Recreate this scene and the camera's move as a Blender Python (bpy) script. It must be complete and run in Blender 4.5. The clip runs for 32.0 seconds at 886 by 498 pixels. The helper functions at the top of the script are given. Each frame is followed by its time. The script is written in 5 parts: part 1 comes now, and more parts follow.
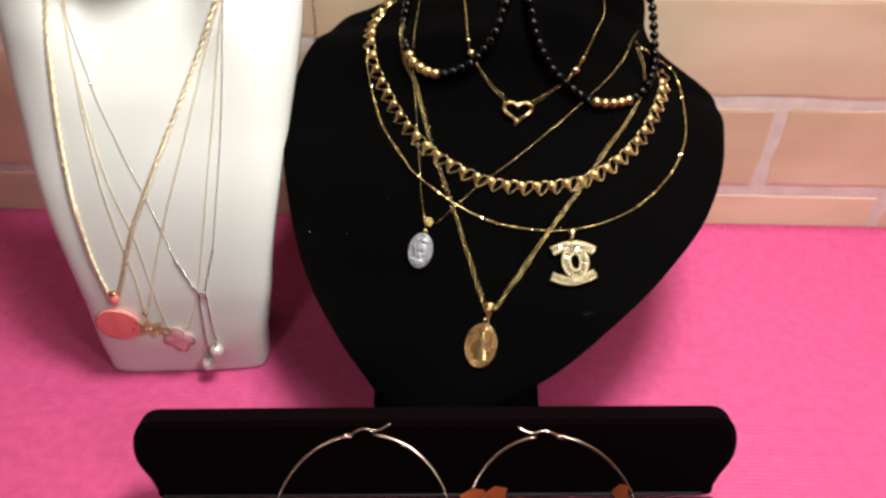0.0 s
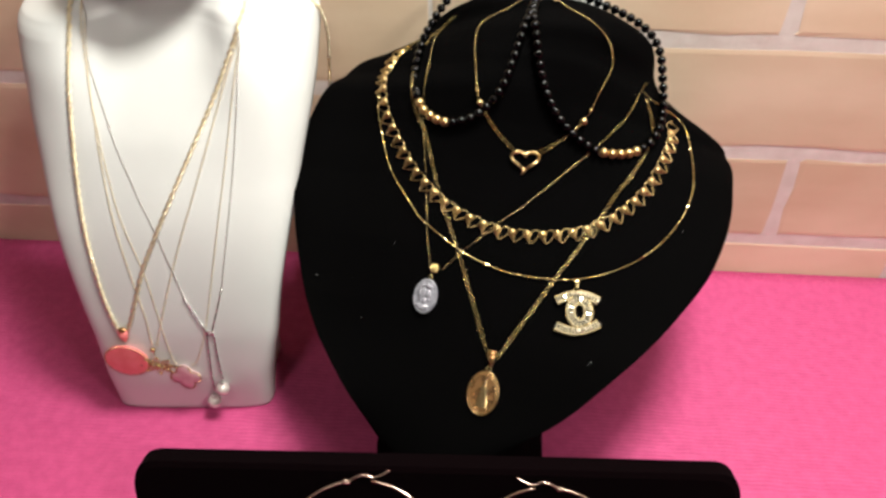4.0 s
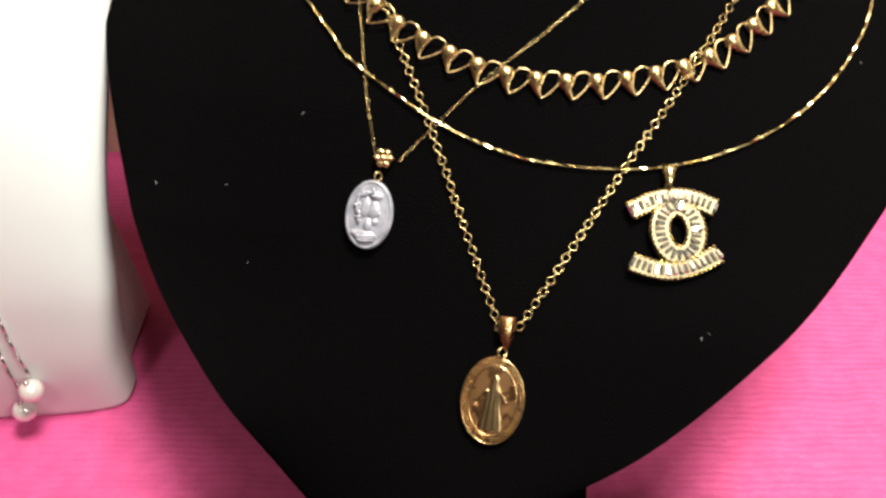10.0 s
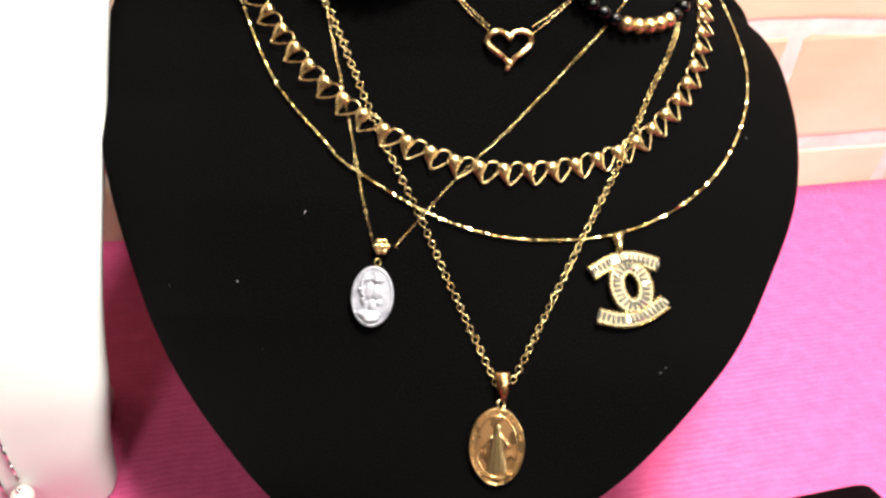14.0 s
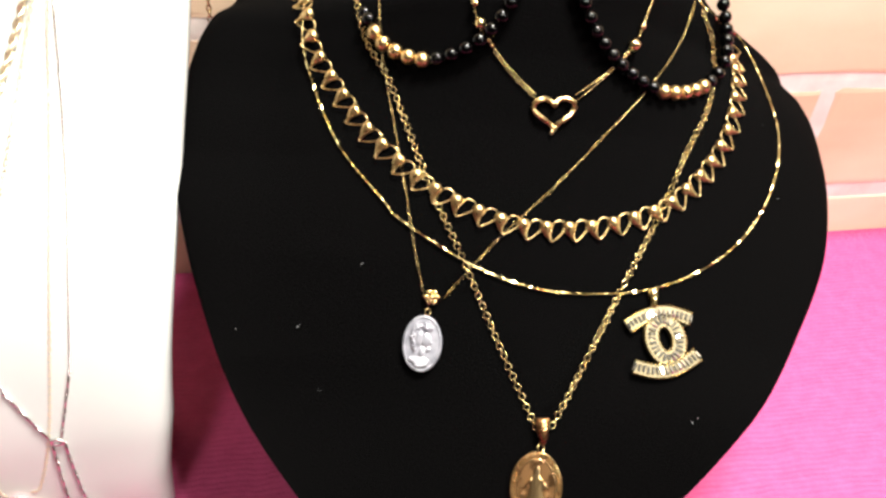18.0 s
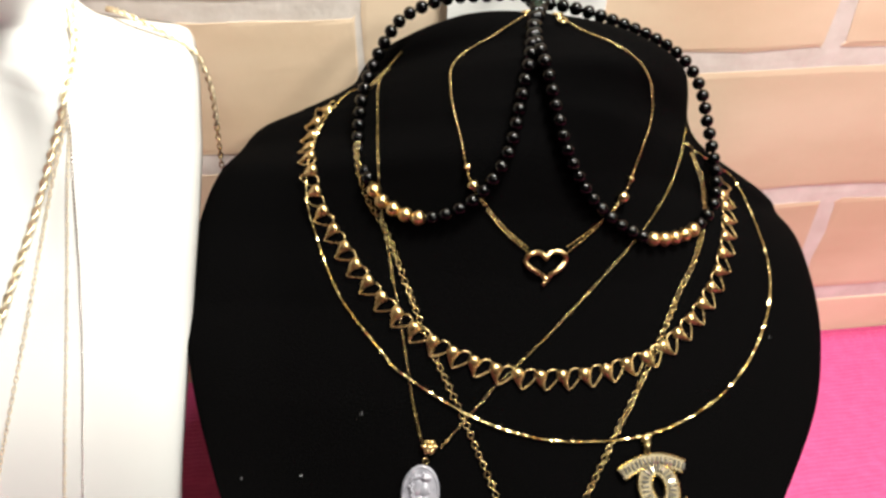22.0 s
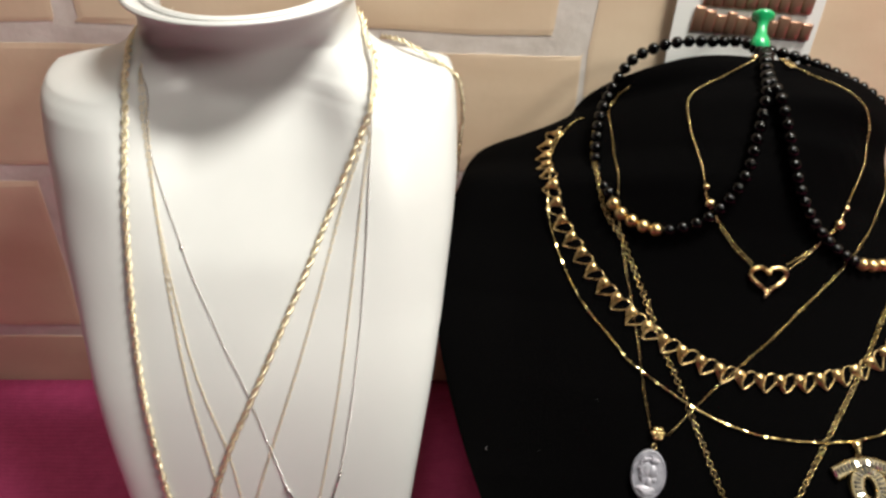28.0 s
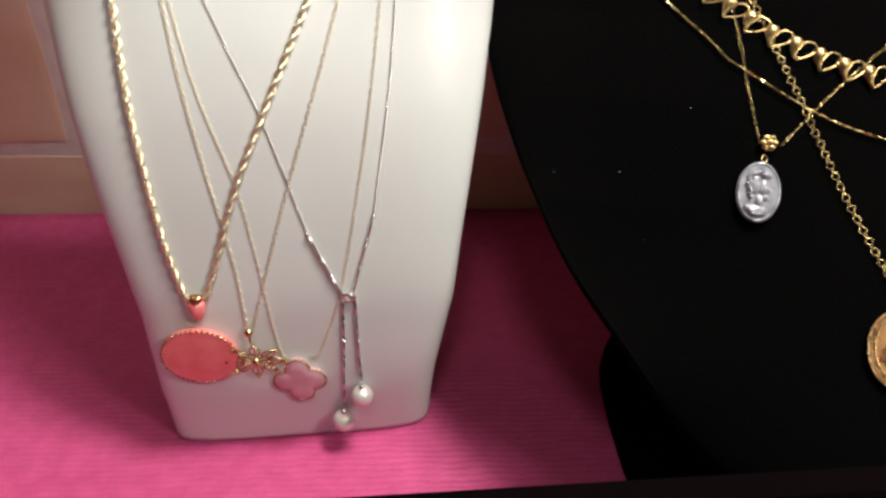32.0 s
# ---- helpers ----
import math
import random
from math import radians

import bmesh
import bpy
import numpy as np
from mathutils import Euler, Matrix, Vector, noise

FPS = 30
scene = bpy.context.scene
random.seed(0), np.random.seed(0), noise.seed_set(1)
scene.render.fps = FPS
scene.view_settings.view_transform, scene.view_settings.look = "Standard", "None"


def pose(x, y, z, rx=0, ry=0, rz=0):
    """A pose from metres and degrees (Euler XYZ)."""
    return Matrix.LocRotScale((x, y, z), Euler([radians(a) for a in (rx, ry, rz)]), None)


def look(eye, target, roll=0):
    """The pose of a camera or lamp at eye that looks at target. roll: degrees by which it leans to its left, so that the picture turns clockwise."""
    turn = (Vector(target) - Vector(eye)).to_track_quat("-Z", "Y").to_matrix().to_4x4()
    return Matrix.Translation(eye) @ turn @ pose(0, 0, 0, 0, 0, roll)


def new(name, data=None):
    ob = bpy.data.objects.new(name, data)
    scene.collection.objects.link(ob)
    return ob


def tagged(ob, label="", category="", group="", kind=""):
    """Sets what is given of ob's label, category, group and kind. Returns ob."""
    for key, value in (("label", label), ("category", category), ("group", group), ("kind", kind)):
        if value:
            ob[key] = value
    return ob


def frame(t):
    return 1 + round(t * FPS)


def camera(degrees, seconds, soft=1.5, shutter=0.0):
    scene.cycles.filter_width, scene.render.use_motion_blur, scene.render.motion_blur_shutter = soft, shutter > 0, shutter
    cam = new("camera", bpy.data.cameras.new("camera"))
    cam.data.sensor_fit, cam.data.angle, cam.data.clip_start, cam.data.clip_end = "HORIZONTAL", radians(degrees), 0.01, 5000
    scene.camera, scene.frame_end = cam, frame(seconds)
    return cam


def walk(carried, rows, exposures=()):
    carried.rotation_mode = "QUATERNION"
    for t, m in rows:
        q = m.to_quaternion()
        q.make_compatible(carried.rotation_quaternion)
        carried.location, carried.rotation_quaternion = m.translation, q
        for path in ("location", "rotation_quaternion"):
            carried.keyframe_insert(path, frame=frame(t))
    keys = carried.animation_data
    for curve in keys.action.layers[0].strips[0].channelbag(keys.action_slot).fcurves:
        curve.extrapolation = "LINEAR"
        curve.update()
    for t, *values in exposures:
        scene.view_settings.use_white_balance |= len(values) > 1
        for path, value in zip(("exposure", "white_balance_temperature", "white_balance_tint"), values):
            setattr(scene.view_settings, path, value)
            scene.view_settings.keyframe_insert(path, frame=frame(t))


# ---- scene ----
cam = camera(60.0, 32.0, 2.8)
PATH = [
    (0, (-0.012, -0.4, 0.333), (-0.045, 1.081, -1.011), 0.4),
    (0.5, (-0.017, -0.42, 0.329), (-0.029, 1.026, -1.052), 0.5),
    (1, (-0.012, -0.422, 0.325), (-0.018, 0.975, -1.106), 0.7),
    (1.5, (-0.006, -0.421, 0.322), (-0.032, 0.966, -1.118), 0.5),
    (2, (-0.005, -0.411, 0.322), (-0.049, 1.003, -1.092), 0.5),
    (2.5, (-0.003, -0.401, 0.329), (-0.073, 1.066, -1.028), 0.5),
    (3, (-0.007, -0.394, 0.333), (-0.089, 1.095, -1.001), 0.7),
    (3.5, (-0.006, -0.398, 0.341), (-0.099, 1.113, -0.965), 0.4),
    (5.5, (0.001, -0.362, 0.319), (-0.063, 1.188, -0.944), 0.3),
    (6, (0.007, -0.34, 0.302), (-0.061, 1.199, -0.974), 0.4),
    (6.5, (0.004, -0.329, 0.276), (-0.084, 1.188, -1.025), 0.3),
    (7, (0.003, -0.31, 0.258), (-0.099, 1.163, -1.091), 0.3),
    (7.5, (0.002, -0.291, 0.24), (-0.113, 1.142, -1.15), 0.1),
    (8, (0.008, -0.284, 0.234), (-0.112, 1.143, -1.163), -0.3),
    (8.5, (0.013, -0.282, 0.237), (-0.132, 1.129, -1.173), -1.4),
    (9, (0.015, -0.279, 0.238), (-0.165, 1.112, -1.187), -2.5),
    (9.5, (0.008, -0.277, 0.226), (-0.092, 1.121, -1.2), -0.7),
    (10, (-0.01, -0.268, 0.221), (-0.02, 1.098, -1.24), -0.4),
    (10.5, (-0.02, -0.262, 0.21), (0.08, 1.082, -1.267), -0.4),
    (11, (-0.026, -0.262, 0.218), (0.167, 1.083, -1.249), 0.8),
    (11.5, (-0.032, -0.261, 0.225), (0.207, 1.095, -1.226), 2.0),
    (12, (-0.038, -0.271, 0.231), (0.247, 1.139, -1.159), 3.3),
    (12.5, (-0.041, -0.279, 0.23), (0.319, 1.174, -1.097), 4.9),
    (13, (-0.045, -0.277, 0.237), (0.344, 1.133, -1.126), 5.8),
    (13.5, (-0.045, -0.276, 0.244), (0.35, 1.116, -1.137), 6.1),
    (14, (-0.045, -0.279, 0.246), (0.31, 1.133, -1.124), 4.7),
    (14.5, (-0.045, -0.283, 0.25), (0.294, 1.136, -1.119), 4.4),
    (16.5, (-0.05, -0.288, 0.254), (0.235, 1.165, -1.09), 3.2),
    (17, (-0.053, -0.286, 0.254), (0.251, 1.16, -1.094), 3.8),
    (17.5, (-0.055, -0.288, 0.255), (0.284, 1.159, -1.083), 5.0),
    (18, (-0.052, -0.283, 0.263), (0.233, 1.177, -1.074), 3.8),
    (18.5, (-0.054, -0.275, 0.264), (0.216, 1.201, -1.058), 3.7),
    (19, (-0.052, -0.268, 0.27), (0.201, 1.21, -1.055), 3.1),
    (19.5, (-0.052, -0.262, 0.275), (0.206, 1.23, -1.031), 3.1),
    (20, (-0.049, -0.259, 0.278), (0.19, 1.237, -1.027), 2.6),
    (20.5, (-0.049, -0.264, 0.287), (0.208, 1.257, -0.987), 3.0),
    (21, (-0.046, -0.266, 0.291), (0.198, 1.272, -0.964), 2.6),
    (21.5, (-0.048, -0.267, 0.292), (0.192, 1.271, -0.964), 2.2),
    (22, (-0.043, -0.27, 0.294), (0.187, 1.27, -0.961), 1.6),
    (22.5, (-0.045, -0.272, 0.296), (0.191, 1.278, -0.946), 1.6),
    (23, (-0.048, -0.273, 0.298), (0.183, 1.285, -0.936), 1.8),
    (23.5, (-0.05, -0.272, 0.3), (0.193, 1.283, -0.933), 2.3),
    (24, (-0.05, -0.274, 0.307), (0.191, 1.296, -0.909), 2.2),
    (24.5, (-0.051, -0.277, 0.308), (0.181, 1.304, -0.895), 1.7),
    (26.5, (-0.077, -0.296, 0.295), (0.059, 1.322, -0.871), 1.0),
    (27, (-0.089, -0.299, 0.294), (0.001, 1.324, -0.871), 0.7),
    (27.5, (-0.1, -0.3, 0.294), (-0.022, 1.323, -0.871), 1.2),
    (28, (-0.109, -0.3, 0.299), (-0.01, 1.33, -0.855), 2.6),
    (28.5, (-0.109, -0.298, 0.298), (-0.035, 1.339, -0.848), 2.3),
    (29, (-0.112, -0.299, 0.289), (-0.03, 1.331, -0.867), 2.5),
    (29.5, (-0.109, -0.302, 0.279), (-0.024, 1.309, -0.903), 2.7),
    (30, (-0.113, -0.302, 0.272), (-0.001, 1.266, -0.966), 3.4),
    (30.5, (-0.112, -0.307, 0.26), (-0.004, 1.267, -0.969), 3.3),
    (31, (-0.117, -0.307, 0.244), (0.017, 1.271, -0.978), 3.5),
    (31.5, (-0.113, -0.308, 0.224), (-0.034, 1.298, -0.965), 1.8),
    (32, (-0.119, -0.308, 0.202), (-0.045, 1.302, -0.982), 0.8),
]
EXPOSURES = [(0, -0.03), (1, 0.14), (3, -0.01), (6, -0.12), (7, 0.27), (8.5, 0.57), (10, 0.57), (11.5, 1.2), (14, 1.14), (17.5, 1.09), (19, 0.52), (21, 0.38), (24, 0.0), (26.5, -0.31), (29.5, -0.21), (31, -0.19), (32, -0.08)]
walk(cam, [(t, look(eye, target, roll)) for t, eye, target, roll in PATH], EXPOSURES)

# ---- world and lights ----
world = bpy.data.worlds.new("world")
world.use_nodes = True
scene.world = world
world.node_tree.nodes["Background"].inputs[0].default_value = (1.0, 0.92, 0.84, 1)
world.node_tree.nodes["Background"].inputs[1].default_value = 0.05


def area_lamp(name, at, target, size, watts, colour):
    data = bpy.data.lights.new(name, "AREA")
    data.shape, data.size, data.energy, data.color = "DISK", size, watts, colour
    ob = new(name, data)
    ob.matrix_world = look(at, target)
    return ob


KEY = area_lamp("spot_lamp", (0.13, -0.13, 0.72), (0.02, -0.12, 0.05), 0.18, 7.9, (0.96, 0.945, 0.86))
# added fill without a known source, lifts the wall on the right
SIDE = area_lamp("side_fill", (0.70, -0.80, 0.95), (0.28, 0.0, 0.1), 0.28, 6.7, (0.96, 0.935, 0.84))
ROOM = area_lamp("room_light", (-0.20, -0.95, 1.45), (0.0, -0.2, 0.0), 0.25, 3.4, (0.96, 0.945, 0.86))


# ---- materials ----
def shader(name, colour, rough=0.5, metal=0.0, spec=0.5, coat=0.0, sheen=0.0):
    m = bpy.data.materials.new(name)
    m.use_nodes = True
    b = m.node_tree.nodes["Principled BSDF"]
    b.inputs["Base Color"].default_value = (*colour, 1)
    b.inputs["Roughness"].default_value = rough
    b.inputs["Metallic"].default_value = metal
    b.inputs["Specular IOR Level"].default_value = spec
    b.inputs["Coat Weight"].default_value = coat
    b.inputs["Coat Roughness"].default_value = 0.08
    b.inputs["Sheen Weight"].default_value = sheen
    return m


def vary(m, socket, low, high, scale, detail=4.0, stretch=(1, 1, 1), per_piece=0.0, spread=(0.35, 0.65)):
    """Drives a socket by noise between two colours or two values, at real-world size."""
    t = m.node_tree
    b = t.nodes["Principled BSDF"]
    where = t.nodes.new("ShaderNodeNewGeometry")
    fit = t.nodes.new("ShaderNodeMapping")
    fit.inputs["Scale"].default_value = stretch
    t.links.new(where.outputs["Position"], fit.inputs["Vector"])
    n = t.nodes.new("ShaderNodeTexNoise")
    n.inputs["Scale"].default_value, n.inputs["Detail"].default_value = scale, detail
    t.links.new(fit.outputs["Vector"], n.inputs["Vector"])
    ramp = t.nodes.new("ShaderNodeValToRGB")
    ramp.color_ramp.elements[0].position, ramp.color_ramp.elements[1].position = spread
    if isinstance(low, tuple):
        ramp.color_ramp.elements[0].color, ramp.color_ramp.elements[1].color = (*low, 1), (*high, 1)
    else:
        ramp.color_ramp.elements[0].color, ramp.color_ramp.elements[1].color = (low, low, low, 1), (high, high, high, 1)
    t.links.new(n.outputs["Fac"], ramp.inputs["Fac"])
    out = ramp.outputs["Color"]
    if per_piece:
        info = t.nodes.new("ShaderNodeObjectInfo")
        span = t.nodes.new("ShaderNodeMapRange")
        span.inputs["To Min"].default_value, span.inputs["To Max"].default_value = 1 - per_piece, 1 + per_piece
        t.links.new(info.outputs["Random"], span.inputs["Value"])
        hsv = t.nodes.new("ShaderNodeHueSaturation")
        t.links.new(out, hsv.inputs["Color"])
        t.links.new(span.outputs["Result"], hsv.inputs["Value"])
        out = hsv.outputs["Color"]
    t.links.new(out, b.inputs[socket])
    return n


def relief(m, scale, depth, detail=4.0, stretch=(1, 1, 1), strength=1.0):
    t = m.node_tree
    b = t.nodes["Principled BSDF"]
    where = t.nodes.new("ShaderNodeNewGeometry")
    fit = t.nodes.new("ShaderNodeMapping")
    fit.inputs["Scale"].default_value = stretch
    t.links.new(where.outputs["Position"], fit.inputs["Vector"])
    n = t.nodes.new("ShaderNodeTexNoise")
    n.inputs["Scale"].default_value, n.inputs["Detail"].default_value = scale, detail
    t.links.new(fit.outputs["Vector"], n.inputs["Vector"])
    bump = t.nodes.new("ShaderNodeBump")
    bump.inputs["Distance"].default_value, bump.inputs["Strength"].default_value = depth, strength
    t.links.new(n.outputs["Fac"], bump.inputs["Height"])
    if b.inputs["Normal"].links:
        t.links.new(b.inputs["Normal"].links[0].from_socket, bump.inputs["Normal"])
    t.links.new(bump.outputs["Normal"], b.inputs["Normal"])


def ribs(m, scale, depth, distort):
    """Fine ribs across y, a little wavy."""
    t = m.node_tree
    b = t.nodes["Principled BSDF"]
    where = t.nodes.new("ShaderNodeNewGeometry")
    w = t.nodes.new("ShaderNodeTexWave")
    w.wave_type, w.bands_direction = "BANDS", "Y"
    w.inputs["Scale"].default_value, w.inputs["Distortion"].default_value = scale, distort
    w.inputs["Detail"].default_value, w.inputs["Detail Scale"].default_value = 3.0, 0.6
    t.links.new(where.outputs["Position"], w.inputs["Vector"])
    bump = t.nodes.new("ShaderNodeBump")
    bump.inputs["Distance"].default_value = depth
    t.links.new(w.outputs["Fac"], bump.inputs["Height"])
    if b.inputs["Normal"].links:
        t.links.new(b.inputs["Normal"].links[0].from_socket, bump.inputs["Normal"])
    t.links.new(bump.outputs["Normal"], b.inputs["Normal"])


GOLD = shader("gold", (0.60, 0.46, 0.22), 0.15, 1.0)
vary(GOLD, "Roughness", 0.12, 0.30, 900)
PALE_GOLD = shader("pale_gold", (0.93, 0.79, 0.45), 0.16, 1.0)
vary(PALE_GOLD, "Roughness", 0.10, 0.24, 900)
ROSE_GOLD = shader("satin_gold", (0.60, 0.43, 0.20), 0.24, 1.0)
vary(ROSE_GOLD, "Roughness", 0.24, 0.36, 900)
# left plate's copper, its dim reflection put into the base colour
COPPER = shader("copper_toned_metal", (0.11, 0.022, 0.007), 0.24, 0.85, 0.4)
vary(COPPER, "Base Color", (0.024, 0.0065, 0.004), (0.085, 0.017, 0.006), 40)
# the same copper for the right plate, brighter reflection painted into the colour
LIT_COPPER = shader("lit_copper_metal", (0.15, 0.028, 0.008), 0.28, 0.82, 0.4)
vary(LIT_COPPER, "Base Color", (0.085, 0.018, 0.006), (0.18, 0.032, 0.008), 40)
WIRE = shader("hoop_metal", (0.46, 0.34, 0.28), 0.16, 1.0)
CUT_GOLD = shader("diamond_cut_gold", (0.72, 0.57, 0.27), 0.20, 1.0)
MEDAL_GOLD = shader("worn_medal_gold", (0.47, 0.25, 0.11), 0.3, 1.0)
vary(MEDAL_GOLD, "Roughness", 0.22, 0.36, 300)
RELIEF_GOLD = shader("rubbed_relief_gold", (0.56, 0.38, 0.19), 0.26, 1.0)
SETTING = shader("stone_setting", (0.22, 0.18, 0.11), 0.40, 1.0)
CHAMPAGNE = shader("champagne_gold", (0.90, 0.80, 0.62), 0.40, 0.65)
ROPE_GOLD = shader("rope_gold", (0.92, 0.83, 0.62), 0.36, 0.95)
vary(ROPE_GOLD, "Roughness", 0.24, 0.46, 1200)
LETTER_GOLD = shader("rose_gold_lettering", (0.44, 0.25, 0.17), 0.32, 0.75)
SILVER = shader("silver", (0.72, 0.70, 0.68), 0.18, 1.0)
JET = shader("black_glass", (0.0005, 0.0005, 0.0006), 0.03, 0.0, 0.22)
VELVET = shader("black_velvet", (0.0013, 0.0012, 0.0013), 0.95, 0.0, 0.02)
relief(VELVET, 2500, 0.0004)
BOX_VELVET = shader("plum_black_velvet", (0.0020, 0.0006, 0.0010), 0.9, 0.0, 0.02, sheen=0.004)
relief(BOX_VELVET, 2200, 0.0004)
BOX_EDGE = shader("box_seam", (0.0022, 0.0009, 0.0013), 0.8)
CERAMIC = shader("white_glazed_resin", (0.74, 0.735, 0.70), 0.33, 0.0, 0.40)
vary(CERAMIC, "Base Color", (0.59, 0.59, 0.58), (0.64, 0.64, 0.63), 14)
PINK = shader("pink_ribbed_cloth", (0.74, 0.045, 0.25), 0.62, 0.0, 0.35)
vary(PINK, "Base Color", (0.475, 0.055, 0.178), (0.545, 0.070, 0.208), 160, 5.0)
vary(PINK, "Roughness", 0.36, 0.70, 900, 3.0, spread=(0.30, 0.55))
relief(PINK, 1100, 0.0003, 3.0)
ribs(PINK, 131, 0.00015, 5.0)
MORTAR = shader("brick_mortar", (0.60, 0.53, 0.50), 0.85)
vary(MORTAR, "Base Color", (0.63, 0.56, 0.51), (0.72, 0.655, 0.61), 60)
relief(MORTAR, 180, 0.0003)
BRICK = shader("peach_brick", (0.58, 0.36, 0.22), 0.7)
vary(BRICK, "Base Color", (0.63, 0.46, 0.315), (0.76, 0.60, 0.44), 13, 6.0, stretch=(0.6, 1, 1.5), per_piece=0.05)
relief(BRICK, 35, 0.0002, 3.0)
relief(BRICK, 260, 0.00010)
CARD = shader("white_card", (0.86, 0.85, 0.83), 0.55)
GREEN = shader("green_plastic", (0.010, 0.30, 0.10), 0.18, 0.0, 0.5, coat=0.4)
PEARL = shader("pearl", (0.60, 0.53, 0.50), 0.16, 0.25, 0.7, coat=1.0)
NACRE = shader("mother_of_pearl", (0.34, 0.33, 0.37), 0.20, 0.15, 0.6, coat=0.8)
vary(NACRE, "Base Color", (0.20, 0.20, 0.235), (0.36, 0.355, 0.40), 300)
CORAL = shader("coral_enamel", (0.85, 0.17, 0.13), 0.35, 0.0, 0.5, coat=0.2)
vary(CORAL, "Base Color", (0.82, 0.19, 0.18), (0.89, 0.26, 0.25), 180)
ROSE_STONE = shader("pink_shell", (0.72, 0.36, 0.40), 0.25, 0.0, 0.5, coat=0.4)
vary(ROSE_STONE, "Base Color", (0.60, 0.34, 0.38), (0.68, 0.45, 0.47), 220)
STONE = shader("clear_crystal", (0.36, 0.34, 0.29), 0.05, 0.7, 0.9, coat=1.0)
LINT = shader("white_lint", (0.7, 0.7, 0.7), 0.9)
# dim beige of the added, unseen room box that the metal mirrors
ROOM_SHELL = shader("room_shell", (0.5, 0.46, 0.41), 0.9)
vary(ROOM_SHELL, "Base Color", (0.22, 0.20, 0.175), (0.28, 0.255, 0.23), 3)
WOOD = shader("table_wood", (0.30, 0.19, 0.11), 0.5)
vary(WOOD, "Base Color", (0.24, 0.14, 0.08), (0.36, 0.24, 0.14), 12, stretch=(0.2, 1.5, 1))

# ---- building helpers ----
PLACED = {}


def thing(name, label, category, at, group=""):
    ob = new(name)
    ob.location = at
    ob.empty_display_size = 0.01
    PLACED[ob] = Matrix.Translation(at)
    return tagged(ob, label, category, group)


def mesh_of(name, bm, material, smooth=True):
    me = bpy.data.meshes.new(name)
    bmesh.ops.recalc_face_normals(bm, faces=bm.faces[:])
    bm.to_mesh(me)
    bm.free()
    me.materials.append(material)
    if smooth:
        me.shade_smooth()
    return me


def put(name, me, parent=None, m=None, label=""):
    ob = new(name, me)
    m = m or Matrix()
    if parent:
        ob.parent = parent
        ob.matrix_parent_inverse = PLACED[parent].inverted()
    ob.matrix_basis = m
    PLACED[ob] = m
    return tagged(ob, label)


def part(name, bm, material, parent, label="", smooth=True):
    return put(name, mesh_of(name, bm, material, smooth), parent, None, label)


def single(name, bm, material, label, category, group="", kind="", smooth=True):
    ob = put(name, mesh_of(name, bm, material, smooth))
    return tagged(ob, label, category, group, kind)


def block(bm, low, high, bevel=0.0, segments=2, m=None):
    made = bmesh.ops.create_cube(bm, size=1)["verts"]
    for v in made:
        v.co = Vector([low[i] + (v.co[i] + 0.5) * (high[i] - low[i]) for i in range(3)])
    edges = list({e for v in made for e in v.link_edges})
    if bevel:
        made = bmesh.ops.bevel(bm, geom=edges, offset=bevel, segments=segments, affect="EDGES", profile=0.5)["verts"]
        made = list({v for v in made})
    if m:
        bmesh.ops.transform(bm, matrix=m, verts=made)
    return bm


def ball(bm, at, r, u=12, v=8, squash=(1, 1, 1), m=None):
    made = bmesh.ops.create_uvsphere(bm, u_segments=u, v_segments=v, radius=r)["verts"]
    turn = Matrix.Translation(at) @ (m or Matrix()) @ Matrix.Diagonal((*squash, 1))
    bmesh.ops.transform(bm, matrix=turn, verts=made)


def smooth_line(points, step=0.0012, closed=False):
    """A Catmull-Rom line through the points, in even steps."""
    p = [Vector(q) for q in points]
    n = len(p)
    dense = []
    for i in range(n if closed else n - 1):
        if closed:
            a, b, c, d = p[i - 1], p[i], p[(i + 1) % n], p[(i + 2) % n]
        else:
            a, b, c, d = p[max(i - 1, 0)], p[i], p[i + 1], p[min(i + 2, n - 1)]
        for k in range(24):
            t = k / 24
            dense.append(0.5 * (2 * b + (c - a) * t + (2 * a - 5 * b + 4 * c - d) * t * t + (3 * b - a - 3 * c + d) * t ** 3))
    dense.append(p[0] if closed else p[-1])
    far = [0.0]
    for a, b in zip(dense, dense[1:]):
        far.append(far[-1] + (b - a).length)
    count = max(2, round(far[-1] / step))
    out, j = [], 0
    for k in range(count + (0 if closed else 1)):
        want = far[-1] * k / count
        while j < len(far) - 2 and far[j + 1] < want:
            j += 1
        f = (want - far[j]) / max(far[j + 1] - far[j], 1e-9)
        out.append(dense[j].lerp(dense[j + 1], f))
    return out


def frames_of(line, closed=False):
    """For each place of a line its tangent, a side and an up direction that turns little."""
    out, side = [], None
    n = len(line)
    for i in range(n):
        a = line[i - 1] if (i or closed) else line[0]
        b = line[(i + 1) % n] if (i < n - 1 or closed) else line[-1]
        t = (b - a).normalized()
        if side is None:
            side = t.orthogonal().normalized()
        side = (side - t * side.dot(t)).normalized()
        out.append((t, side, t.cross(side)))
    return out


